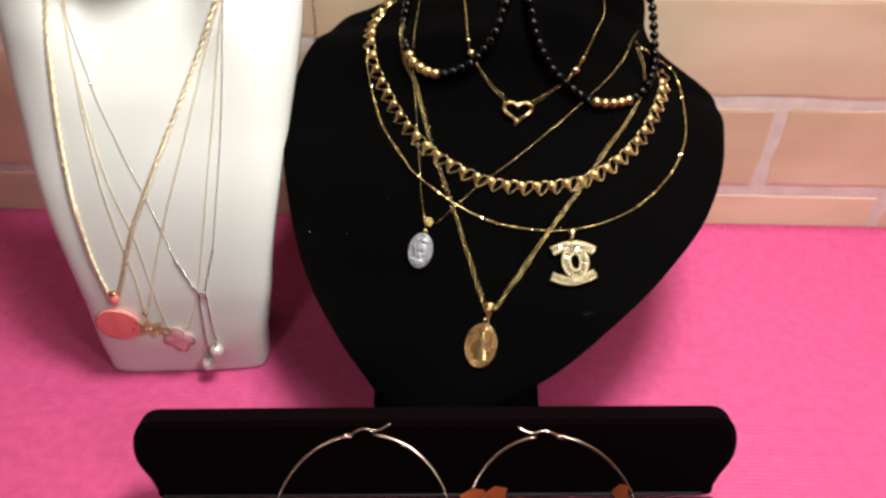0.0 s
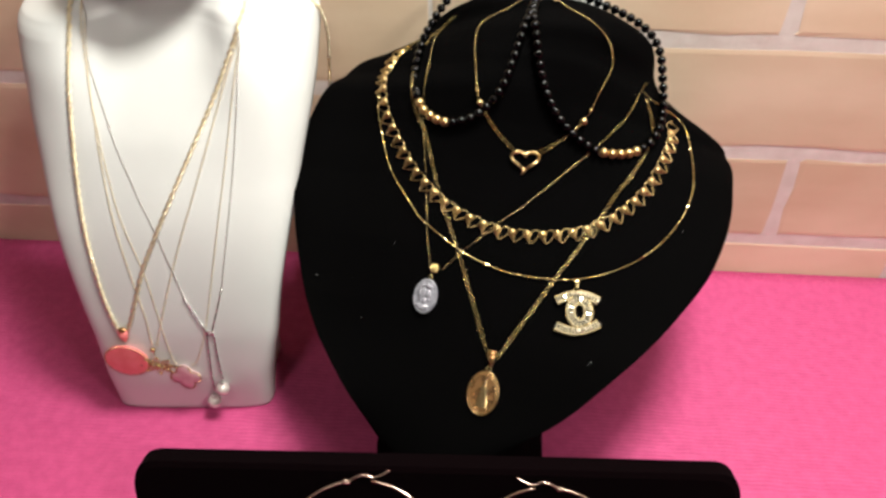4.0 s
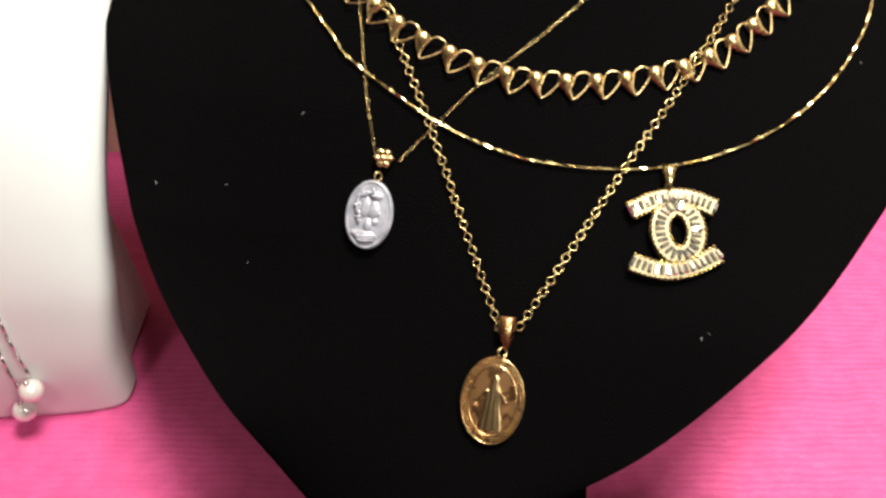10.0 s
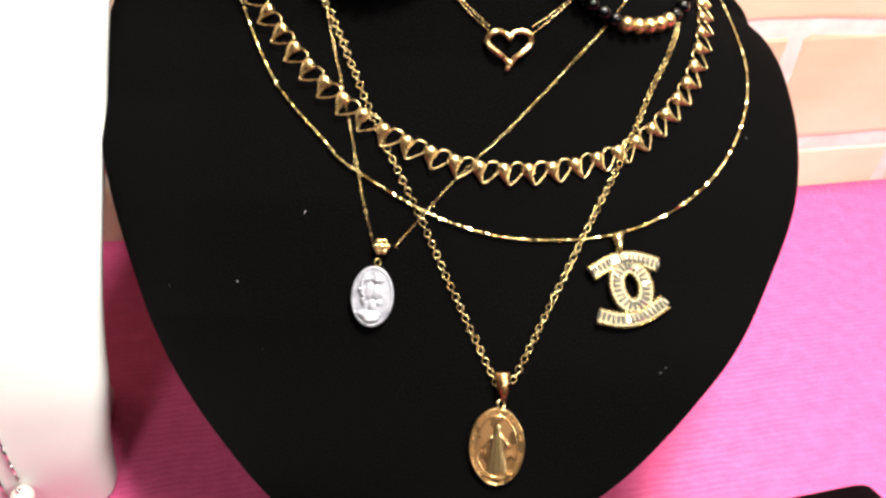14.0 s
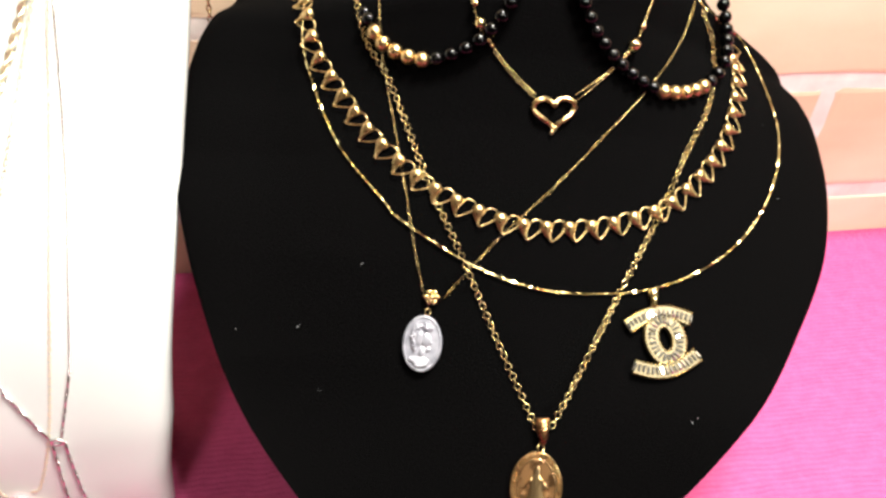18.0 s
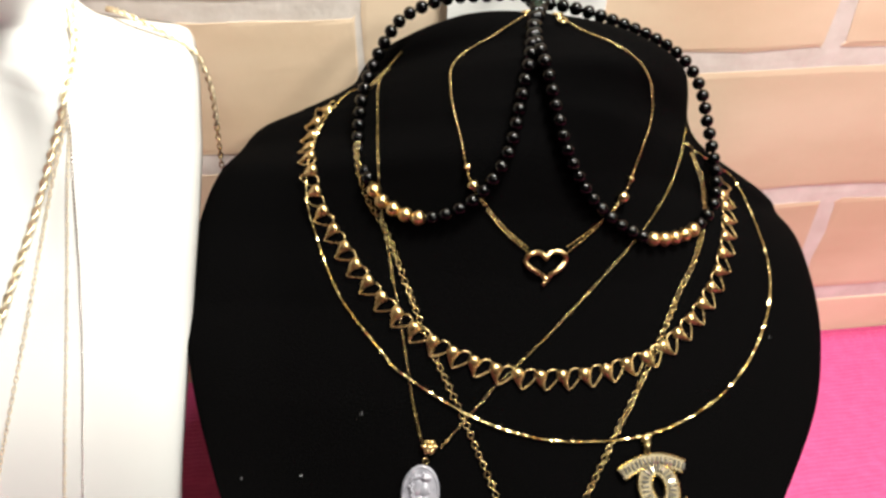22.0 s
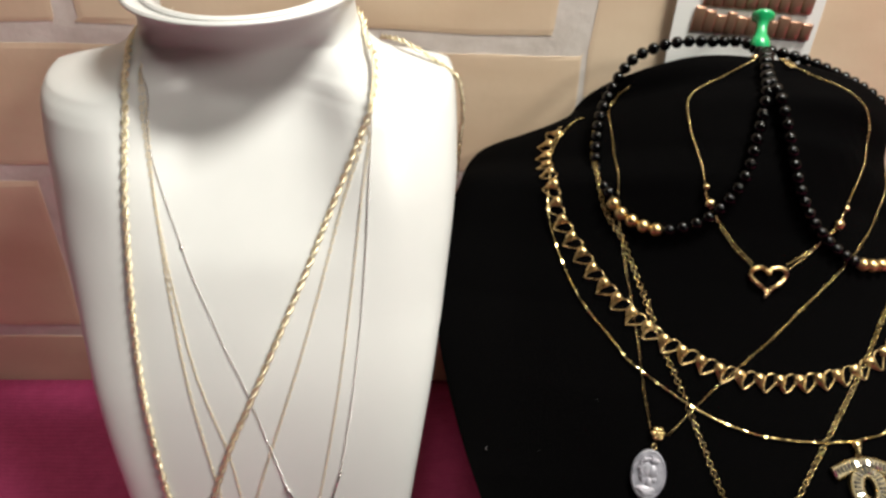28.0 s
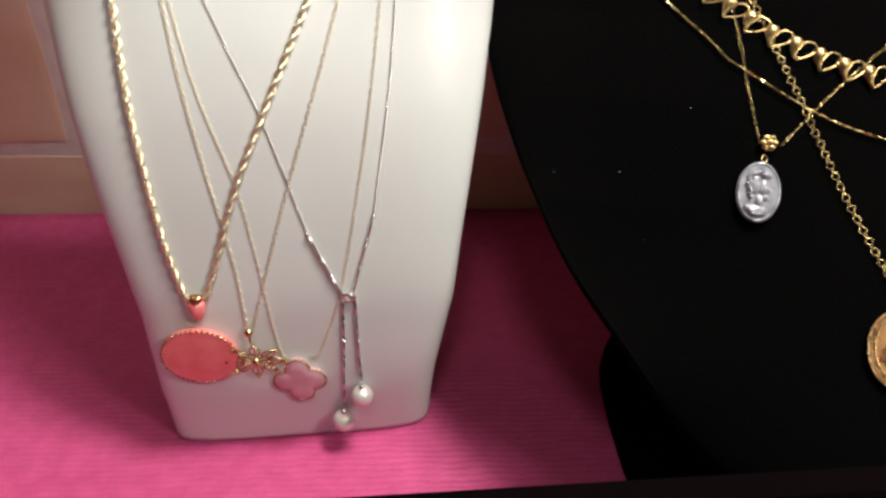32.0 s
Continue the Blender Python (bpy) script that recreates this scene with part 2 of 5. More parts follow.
def tube(bm, line, radius, sides=6, closed=False):
    rings = []
    fr = frames_of(line, closed)
    for i, (p, (t, s, u)) in enumerate(zip(line, fr)):
        r = radius(i / max(len(line) - 1, 1)) if callable(radius) else radius
        rings.append([bm.verts.new(p + r * (math.cos(2 * math.pi * k / sides) * s + math.sin(2 * math.pi * k / sides) * u)) for k in range(sides)])
    pairs = list(zip(rings, rings[1:])) + ([(rings[-1], rings[0])] if closed else [])
    for a, b in pairs:
        for k in range(sides):
            bm.faces.new((a[k], a[(k + 1) % sides], b[(k + 1) % sides], b[k]))
    if not closed:
        bm.faces.new(rings[0])
        bm.faces.new(rings[-1])


def ring(bm, m, a, b, wire, around=14, sides=6):
    """An oval ring of wire in the xy plane of m."""
    line = [m @ Vector((a * math.cos(2 * math.pi * k / around), b * math.sin(2 * math.pi * k / around), 0)) for k in range(around)]
    tube(bm, line, wire, sides, closed=True)


def link_frames(line, pitch, ups):
    """Poses along a line at every pitch: x along it, z away from the surface."""
    total = sum((b - a).length for a, b in zip(line, line[1:]))
    count = max(1, round(total / pitch))
    even = smooth_line(line[:: max(1, len(line) // 120)] + [line[-1]], total / count)
    out = []
    for a, b in zip(even, even[1:]):
        x = (b - a).normalized()
        up = ups((a + b) / 2)
        y = up.cross(x).normalized()
        z = x.cross(y)
        m = Matrix((x, y, z)).transposed().to_4x4()
        m.translation = (a + b) / 2
        out.append(m)
    return out


# ---- table, cloth, wall and room ----
def room():
    bm = bmesh.new()
    block(bm, (-1.7, 0.00030, -0.75), (1.7, 0.10, 1.75))
    wall = single("wall_north", bm, MORTAR, "pale brick-faced wall with whitish mortar joints", "wall", kind="structure", smooth=False)
    # unseen walls and ceiling, added to bounce light and show in the gold
    for name, low, high in (("unseen_wall_west", (-1.8, -2.4, -0.75), (-1.7, 0.0006, 1.75)), ("unseen_wall_east", (1.7, -2.4, -0.75), (1.8, 0.0006, 1.75)), ("unseen_wall_south", (-1.7, -2.5, -0.75), (1.7, -2.4, 1.75))):
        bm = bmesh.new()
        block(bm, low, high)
        single(name, bm, ROOM_SHELL, "unseen dim beige wall, added to close the room for reflections", "wall", kind="structure", smooth=False)
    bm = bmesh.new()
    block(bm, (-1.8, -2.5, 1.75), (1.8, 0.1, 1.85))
    single("ceiling", bm, ROOM_SHELL, "unseen dim beige ceiling, added to close the room for reflections", "ceiling", kind="structure", smooth=False)
    # unseen floor, added so that the metal reflects brown from below
    bm = bmesh.new()
    block(bm, (-1.8, -2.5, -0.85), (1.8, 0.1, -0.75))
    single("floor", bm, WOOD, "unseen dark wooden floor below the display table, added for brown reflections", "floor", kind="structure", smooth=False)
    table = thing("display_table", "dark wooden table pushed against the brick wall", "table", (0, -0.22, -0.75))
    bm = bmesh.new()
    block(bm, (-0.80, -0.43, -0.033), (0.80, -0.002, -0.003), 0.003)
    part("tabletop", bm, WOOD, table, smooth=False)
    for x in (-0.76, 0.76):
        for y in (-0.40, -0.05):
            bm = bmesh.new()
            block(bm, (x - 0.025, y - 0.025, -0.75), (x + 0.025, y + 0.025, -0.033), 0.003)
            part("leg", bm, WOOD, table, smooth=False)
    bm = bmesh.new()
    nx, ny = 90, 40
    grid = [[bm.verts.new((-0.79 + 1.58 * i / nx, -0.425 + 0.4242 * j / ny, 0.0)) for i in range(nx + 1)] for j in range(ny + 1)]
    for row in grid:
        for v in row:
            edge = min(1.0, max(0.0, (-0.30 - v.co.y) / 0.1) + max(0.0, (abs(v.co.x) - 0.35) / 0.1))
            v.co.z = -0.0004 + edge * 0.0012 * noise.noise(v.co * 7)
    for a, b in zip(grid, grid[1:]):
        for i in range(nx):
            bm.faces.new((a[i], a[i + 1], b[i + 1], b[i]))
    rim = grid[0] + [r[-1] for r in grid[1:-1]] + grid[-1][::-1] + [r[0] for r in grid[-2:0:-1]]
    under = [bm.verts.new((v.co.x, v.co.y, -0.0026)) for v in rim]
    for k in range(len(rim)):
        bm.faces.new((rim[k - 1], rim[k], under[k], under[k - 1]))
    single("pink_cloth", bm, PINK, "hot pink finely ribbed cloth covering the table", "tablecloth")
    return wall


WALL = room()


def brick_mesh(seed):
    """A brick face 1 x 1 in x and z, with a narrow worn edge."""
    rnd = random.Random(seed)
    bm = bmesh.new()
    us = [0.0, 0.012, 0.18, 0.35, 0.5, 0.66, 0.83, 0.988, 1.0]
    ws = [0.0, 0.035, 0.35, 0.66, 0.965, 1.0]
    front = []
    for j, w in enumerate(ws):
        line = []
        for i, u in enumerate(us):
            edge = i in (0, len(us) - 1) or j in (0, len(ws) - 1)
            x = u + (rnd.uniform(-0.004, 0.004) if i not in (0, len(us) - 1) else rnd.uniform(-0.006, 0.006))
            z = w + rnd.uniform(-0.012, 0.012) + (rnd.uniform(-0.012, 0.012) if edge else 0)
            y = rnd.uniform(-0.0001, 0.0001) + (0.00014 if edge else 0.0)
            line.append(bm.verts.new((x, y, z)))
        front.append(line)
    cols = len(us)
    for a, b in zip(front, front[1:]):
        for i in range(cols - 1):
            bm.faces.new((a[i], a[i + 1], b[i + 1], b[i]))
    rim = front[0] + [r[-1] for r in front[1:-1]] + front[-1][::-1] + [r[0] for r in front[-2:0:-1]]
    back = [bm.verts.new((v.co.x, 0.0060, v.co.z)) for v in rim]
    for k in range(len(rim)):
        bm.faces.new((rim[k - 1], rim[k], back[k], back[k - 1]))
    return mesh_of("brick", bm, BRICK, False)


def curve_value(at, values, r):
    """A smooth curve through values at rising places."""
    k = min(max(int(np.searchsorted(at, r)) - 1, 0), len(at) - 2)
    a, b = at[k], at[k + 1]
    d = (values[k + 1] - values[k]) / (b - a)
    before = (values[k] - values[k - 1]) / (a - at[k - 1]) if k else d
    after = (values[k + 2] - values[k + 1]) / (at[k + 2] - b) if k + 2 < len(at) else d
    m0 = 2 * before * d / (before + d) if before * d > 0 else 0.0
    m1 = 2 * after * d / (after + d) if after * d > 0 else 0.0
    t = min(max((r - a) / (b - a), 0.0), 1.0)
    h = b - a
    return values[k] * (2 * t ** 3 - 3 * t * t + 1) + m0 * h * (t ** 3 - 2 * t * t + t) + values[k + 1] * (3 * t * t - 2 * t ** 3) + m1 * h * (t ** 3 - t * t)


# ---- the black velvet bust: a heart-shaped chest leaning back, with a neck stump ----
C45 = math.sqrt(0.5)
LEAN, ACROSS = radians(6.2), 0.006
# rows up the bust: how far its rim reaches to either side, the front's height and the rim's heights
ROWS_R = (-0.126, -0.1245, -0.121, -0.115, -0.1, -0.08, -0.055, -0.03, 0, 0.03, 0.045, 0.057, 0.066, 0.08, 0.088, 0.094, 0.1, 0.106, 0.11, 0.114, 0.118, 0.121, 0.1225)
ROWS_LEFT = (0.0171, 0.0212, 0.0255, 0.0302, 0.0449, 0.0624, 0.0807, 0.0926, 0.1027, 0.1086, 0.1061, 0.1036, 0.1011, 0.0982, 0.094, 0.0854, 0.0677, 0.0568, 0.0545, 0.0496, 0.0391, 0.0239, 0.0126)
ROWS_RIGHT = (-0.0095, -0.0075, -0.0048, -0.0021, 0.0129, 0.0376, 0.0599, 0.0814, 0.1008, 0.1111, 0.113, 0.1153, 0.1143, 0.0898, 0.0728, 0.0662, 0.0648, 0.0620, 0.0558, 0.0472, 0.0326, 0.0136, 0.0001)
ROWS_F = (0.158, 0.163, 0.167, 0.170, 0.1705, 0.1695, 0.168, 0.1672, 0.1668, 0.1665, 0.1665, 0.1665, 0.1665, 0.1665, 0.1665, 0.1665, 0.1665, 0.1655, 0.1645, 0.162, 0.157, 0.15, 0.144)
ROWS_EL = (0.1489, 0.1525, 0.1559, 0.1576, 0.1603, 0.1658, 0.1627, 0.1597, 0.1596, 0.1542, 0.15, 0.1465, 0.1408, 0.1137, 0.1082, 0.1054, 0.1093, 0.114, 0.1167, 0.1195, 0.1221, 0.1241, 0.1252)
ROWS_ER = (0.1562, 0.1584, 0.1615, 0.1651, 0.1719, 0.1787, 0.1825, 0.1719, 0.1575, 0.1387, 0.1282, 0.1138, 0.1024, 0.1032, 0.1151, 0.1259, 0.1304, 0.1348, 0.1315, 0.1269, 0.1225, 0.1191, 0.1175)


def row_value(values, r):
    return curve_value(ROWS_R, values, r)


def rim_of(s, r):
    """The middle of a row, its half width and the rim's height on the side of s."""
    a, b = row_value(ROWS_LEFT, r), row_value(ROWS_RIGHT, r)
    c, w = (b - a) / 2, (a + b) / 2
    f = min(max((s - c) / w * 0.5 + 0.5, 0.0), 1.0)
    f = f * f * (3 - 2 * f)
    return c, w, row_value(ROWS_EL, r) * (1 - f) + row_value(ROWS_ER, r) * f


def bust_point(s, r, n):
    """From the bust's own plan (across, up, out) to the world."""
    u = ACROSS + s * math.cos(LEAN) + r * math.sin(LEAN)
    v = -s * math.sin(LEAN) + r * math.cos(LEAN)
    return Vector((u, (v - n) * C45, (v + n) * C45))


OUT = Vector((0, -C45, C45))
UPWARD = (bust_point(0, 1, 0) - bust_point(0, 0, 0)).normalized()
SIDEWAYS = (bust_point(1, 0, 0) - bust_point(0, 0, 0)).normalized()


def set_back(s, r):
    """The bust's one shoulder lies further back than the other."""
    return 0.0105 * min(max(-s, 0.0) / 0.07, 1.1) ** 3 * float(np.interp(r, (-0.04, 0.02), (0, 1)))


def face_of(s, r):
    """How far out the chest stands at a place of the plan, with the neck's swell."""
    c, w, e = rim_of(s, r)
    f = row_value(ROWS_F, r)
    middle_rim = (row_value(ROWS_EL, r) + row_value(ROWS_ER, r)) / 2
    q = min(abs(s - c) / w, 1.0)
    swell = float(np.interp(r, (0.01, 0.03, 0.05, 0.065, 0.08, 0.095, 0.105, 0.118, 0.1225), (0, 0.001, 0.006, 0.0125, 0.0185, 0.0165, 0.010, 0.006, 0.003)))
    wide = 0.05 if s < 0.02 else 0.027
    swell *= math.exp(-((s - 0.02) / wide) ** 2) * (1 - q ** 6)
    # the side of the neck away from the turned shoulder falls off sooner
    fall = min(max((-0.015 - s) / 0.045, 0.0), 1.0)
    fall = fall * fall * (3 - 2 * fall) * float(np.interp(r, (-0.01, 0.008, 0.025, 0.04, 0.06, 0.08, 0.10, 0.12), (0, 0.25, 0.5, 0.8, 1, 0.95, 0.6, 0.3)))
    return e + (f - middle_rim) * (1 - q ** 2.15) ** 0.5 + swell - set_back(s, r) - 0.0135 * fall * (1 - q ** 5)


def black_bust():
    bm = bmesh.new()
    around = 64
    rings = []
    steps = [ROWS_R[0] + (ROWS_R[-1] - ROWS_R[0]) * k / 130 for k in range(131)]
    for r in steps:
        c, w, _ = rim_of(0, r)
        line = []
        for k in range(around):
            a = 2 * math.pi * k / around
            s = c + w * math.cos(a)
            if math.sin(a) >= 0:
                n = face_of(s, r)
            else:
                n = rim_of(s, r)[2] - set_back(s, r) + 0.045 * math.sin(a) * min(1.0, w / 0.05)
            p = bust_point(s, r, n)
            p.z = max(p.z, 0.0006)
            line.append(bm.verts.new(p))
        rings.append(line)
    for a, b in zip(rings, rings[1:]):
        for k in range(around):
            bm.faces.new((a[k], a[(k + 1) % around], b[(k + 1) % around], b[k]))
    bm.faces.new(rings[0])
    bm.faces.new(rings[-1])
    # its foot, from the chest's lower end down to the cloth
    loops = []
    for z, wide, y0, y1 in ((0.0004, 0.044, -0.186, -0.088), (0.006, 0.043, -0.187, -0.087), (0.014, 0.036, -0.186, -0.092), (0.045, 0.030, -0.180, -0.100), (0.060, 0.026, -0.165, -0.105)):
        loop = []
        for k in range(32):
            a = 2 * math.pi * k / 32
            x = math.copysign(abs(math.cos(a)) ** 0.6, math.cos(a))
            y = math.copysign(abs(math.sin(a)) ** 0.6, math.sin(a))
            loop.append(bm.verts.new((-0.010 + wide * x, (y0 + y1) / 2 + (y1 - y0) / 2 * y, z)))
        loops.append(loop)
    for a, b in zip(loops, loops[1:]):
        for k in range(32):
            bm.faces.new((a[k], a[(k + 1) % 32], b[(k + 1) % 32], b[k]))
    bm.faces.new(loops[0])
    bm.faces.new(loops[-1])
    # the strut at its back
    top, foot = bust_point(0, 0.05, 0.086), Vector((0.012, -0.008, 0.004))
    tube(bm, [top.lerp(foot, k / 4) for k in range(5)], 0.004, 8)
    return single("necklace_bust", bm, VELVET, "black velvet necklace bust leaning back on the pink cloth", "display bust", group="necklace busts")


black_bust()


def drape(points, lift=0.0009, step=0.0012, closed=False):
    """A line over the black bust through points in millimetres: (across, up) lies on it,
    (across, up, out) dives behind it, (across, up, out, True) hangs free."""
    marks, kinds = [], []
    for p in points:
        s, r = p[0] / 1000, p[1] / 1000
        marks.append(Vector((s, r, p[2] / 1000 if len(p) > 2 else face_of(s, r) + lift)))
        kinds.append(len(p))
    out = []
    for q in smooth_line(marks, step, closed):
        near = min(range(len(marks)), key=lambda i: (marks[i] - q).length)
        rest = face_of(q.x, q.y) + lift
        if kinds[near] == 2:
            n = max(rest, q.z) if q.y > 0.04 else rest
        elif kinds[near] == 3:
            n = min(q.z, rest)
        else:
            n = q.z
        out.append(bust_point(q.x, q.y, n))
    return out


def outward(_):
    return OUT


def bust_out(p):
    """The direction out of the black bust's face near a place."""
    v, n = (p.y + p.z) * C45, (p.z - p.y) * C45
    u = p.x - ACROSS
    s, r = u * math.cos(LEAN) - v * math.sin(LEAN), u * math.sin(LEAN) + v * math.cos(LEAN)
    e = 0.004
    ds = (face_of(s + e, r) - face_of(s - e, r)) / (2 * e)
    dr = (face_of(s, r + e) - face_of(s, r - e)) / (2 * e)
    return (OUT - 0.8 * min(max(ds, -1.2), 1.2) * SIDEWAYS - 0.5 * min(max(dr, -1.0), 1.0) * UPWARD).normalized()


def plan_pose(s, r, n, turn=0.0, tip=0.0):
    """A pose on the bust: x across, y up, z out of it; turn: degrees in its plane; tip: degrees about x."""
    m = Matrix((SIDEWAYS, UPWARD, SIDEWAYS.cross(UPWARD))).transposed().to_4x4()
    m.translation = bust_point(s / 1000, r / 1000, n / 1000)
    return m @ pose(0, 0, 0, tip, 0, turn)


def lie(s, r, lift=0.0, turn=0.0, reach=0.006):
    """A pose lying on the bust at a place in millimetres: x across, y up, z out of the velvet there."""
    a, b = s / 1000, r / 1000
    ds = (face_of(a + reach, b) - face_of(a - reach, b)) / (2 * reach)
    dr = (face_of(a, b + reach) - face_of(a, b - reach)) / (2 * reach)
    z = (OUT - ds * SIDEWAYS - dr * UPWARD).normalized()
    y = (UPWARD - UPWARD.dot(z) * z).normalized()
    m = Matrix((y.cross(z), y, z)).transposed().to_4x4()
    m.translation = bust_point(a, b, face_of(a, b) + lift / 1000)
    return m @ pose(0, 0, 0, 0, 0, turn)


def link_chain(line, pitch, width, wire, ups=outward, sides=4, around=8):
    """Oval links, each turned a quarter against the next, in one mesh."""
    bm = bmesh.new()
    for i, m in enumerate(link_frames(line, pitch, ups)):
        m = m @ pose(0, 0, 0, 90 * (i % 2) + 12, 0, 0)
        slim = 0.55 if i % 2 else 1.0
        ring(bm, m, pitch * 0.70, width / 2 * slim, wire * slim, around, sides)
    return bm


def bead_chain(line, pitch, r, ups=outward):
    """Small faceted beads on a thin wire, in one mesh."""
    bm = bmesh.new()
    tube(bm, line, r * 0.2, 4)
    for m in link_frames(line, pitch, ups):
        made = bmesh.ops.create_icosphere(bm, subdivisions=1, radius=r)["verts"]
        bmesh.ops.transform(bm, matrix=m @ Matrix.Diagonal((1.25, 1, 1, 1)), verts=made)
    return bm


# ---- the collar of hearts ----
def heart_at(t):
    """A heart's outline, 1 wide, tip at y = -0.5; t from 0 to 1, from the notch round by the right."""
    a = 2 * math.pi * t
    x = 16 * math.sin(a) ** 3 / 34
    y = (13 * math.cos(a) - 5 * math.cos(2 * a) - 2 * math.cos(3 * a) - math.cos(4 * a)) / 34
    return Vector((x, y, 0))


def heart_link():
    """One link: a puffed teardrop for one half of the heart, an open wire loop for the other."""
    bm = bmesh.new()
    wire = [(-0.1, 1.4), (0.4, 2.2), (1.3, 2.75), (2.4, 2.8), (3.3, 2.35), (3.8, 1.4), (3.6, 0.4), (2.9, -0.7), (1.8, -2.0), (0.5, -3.2), (-0.6, -3.9), (-0.95, -2.9), (-1.0, -1.8), (-0.75, -0.5), (-0.35, 0.5)]
    tube(bm, smooth_line([Vector((x, 0.92 * y + 0.2, 0.45)) / 1000 for x, y in wire], 0.0006, closed=True), 0.00020, 6, closed=True)
    rows = []
    for y, a, b in ((2.8, -2.3, -1.6), (2.55, -3.1, -0.8), (2.0, -3.6, -0.3), (1.3, -3.85, -0.1), (0.5, -3.8, -0.3), (-0.6, -3.2, -0.7), (-1.8, -2.3, -0.9), (-2.9, -1.45, -0.8), (-3.8, -0.8, -0.5)):
        c, w = (a + b) / 2, (b - a) / 2 + 0.12
        rows.append([bm.verts.new(Vector((c + w * math.cos(math.pi * k / 10), 0.92 * y + 0.2, -0.3 + (0.72 * w + 0.3) * math.sin(math.pi * k / 10))) / 1000) for k in range(11)])
    for p, q in zip(rows, rows[1:]):
        for k in range(10):
            bm.faces.new((p[k], p[k + 1], q[k + 1], q[k]))
        bm.faces.new((p[0], q[0], q[-1], p[-1]))
    bm.faces.new(rows[0])
    bm.faces.new(rows[-1])
    return mesh_of("heart_link", bm, ROSE_GOLD)


def heart_collar():
    top = thing("heart_collar_necklace", "gold collar necklace of small half-open heart links", "necklace", bust_point(0, 0, 0.167), "necklaces on the black bust")
    line = drape(((-42, 98, 108), (-57, 94, 128), (-67.8, 87.8), (-70.5, 75.1), (-69.3, 65.2), (-66.2, 52.7), (-59.6, 41.9), (-49.6, 27.3), (-40.2, 17.6), (-29.3, 9.2), (-14.7, 2.8), (-0.6, -0.4), (15.5, 0.1), (28.2, 2.7), (41.8, 7.7), (52.8, 16.2), (63, 28), (69.5, 40.4), (76.9, 64.4), (70.5, 71.5, 128), (60, 78, 112)), 0.0011)
    me = heart_link()
    for m in link_frames(line, 0.0071, bust_out):
        # the hearts hang outward from the neck: their notch to the line's left
        put("heart_link", me, top, m @ pose(0, 0.0, 0.0, 0, 0, 2))


heart_collar()


# ---- the diamond-cut collar with the crystal pendant ----
def twisted_bar(bm, line, r, turn):
    """A square wire twisted unevenly about itself, its flat faces cut here and there."""
    rnd = random.Random(5)
    rings, angle = [], 0.0
    for i, (p, (t, a, b)) in enumerate(zip(line, frames_of(line))):
        if i:
            angle += 2 * math.pi * (p - line[i - 1]).length / turn * rnd.uniform(0.3, 1.7)
        wide = r * (1.25 if i % 3 == 0 else rnd.uniform(0.8, 1.0))
        rings.append([bm.verts.new(p + wide * (math.cos(angle + math.pi / 2 * k) * a + math.sin(angle + math.pi / 2 * k) * b)) for k in range(4)])
    for a, b in zip(rings, rings[1:]):
        for k in range(4):
            bm.faces.new((a[k], a[(k + 1) % 4], b[(k + 1) % 4], b[k]))
    bm.faces.new(rings[0])
    bm.faces.new(rings[-1])


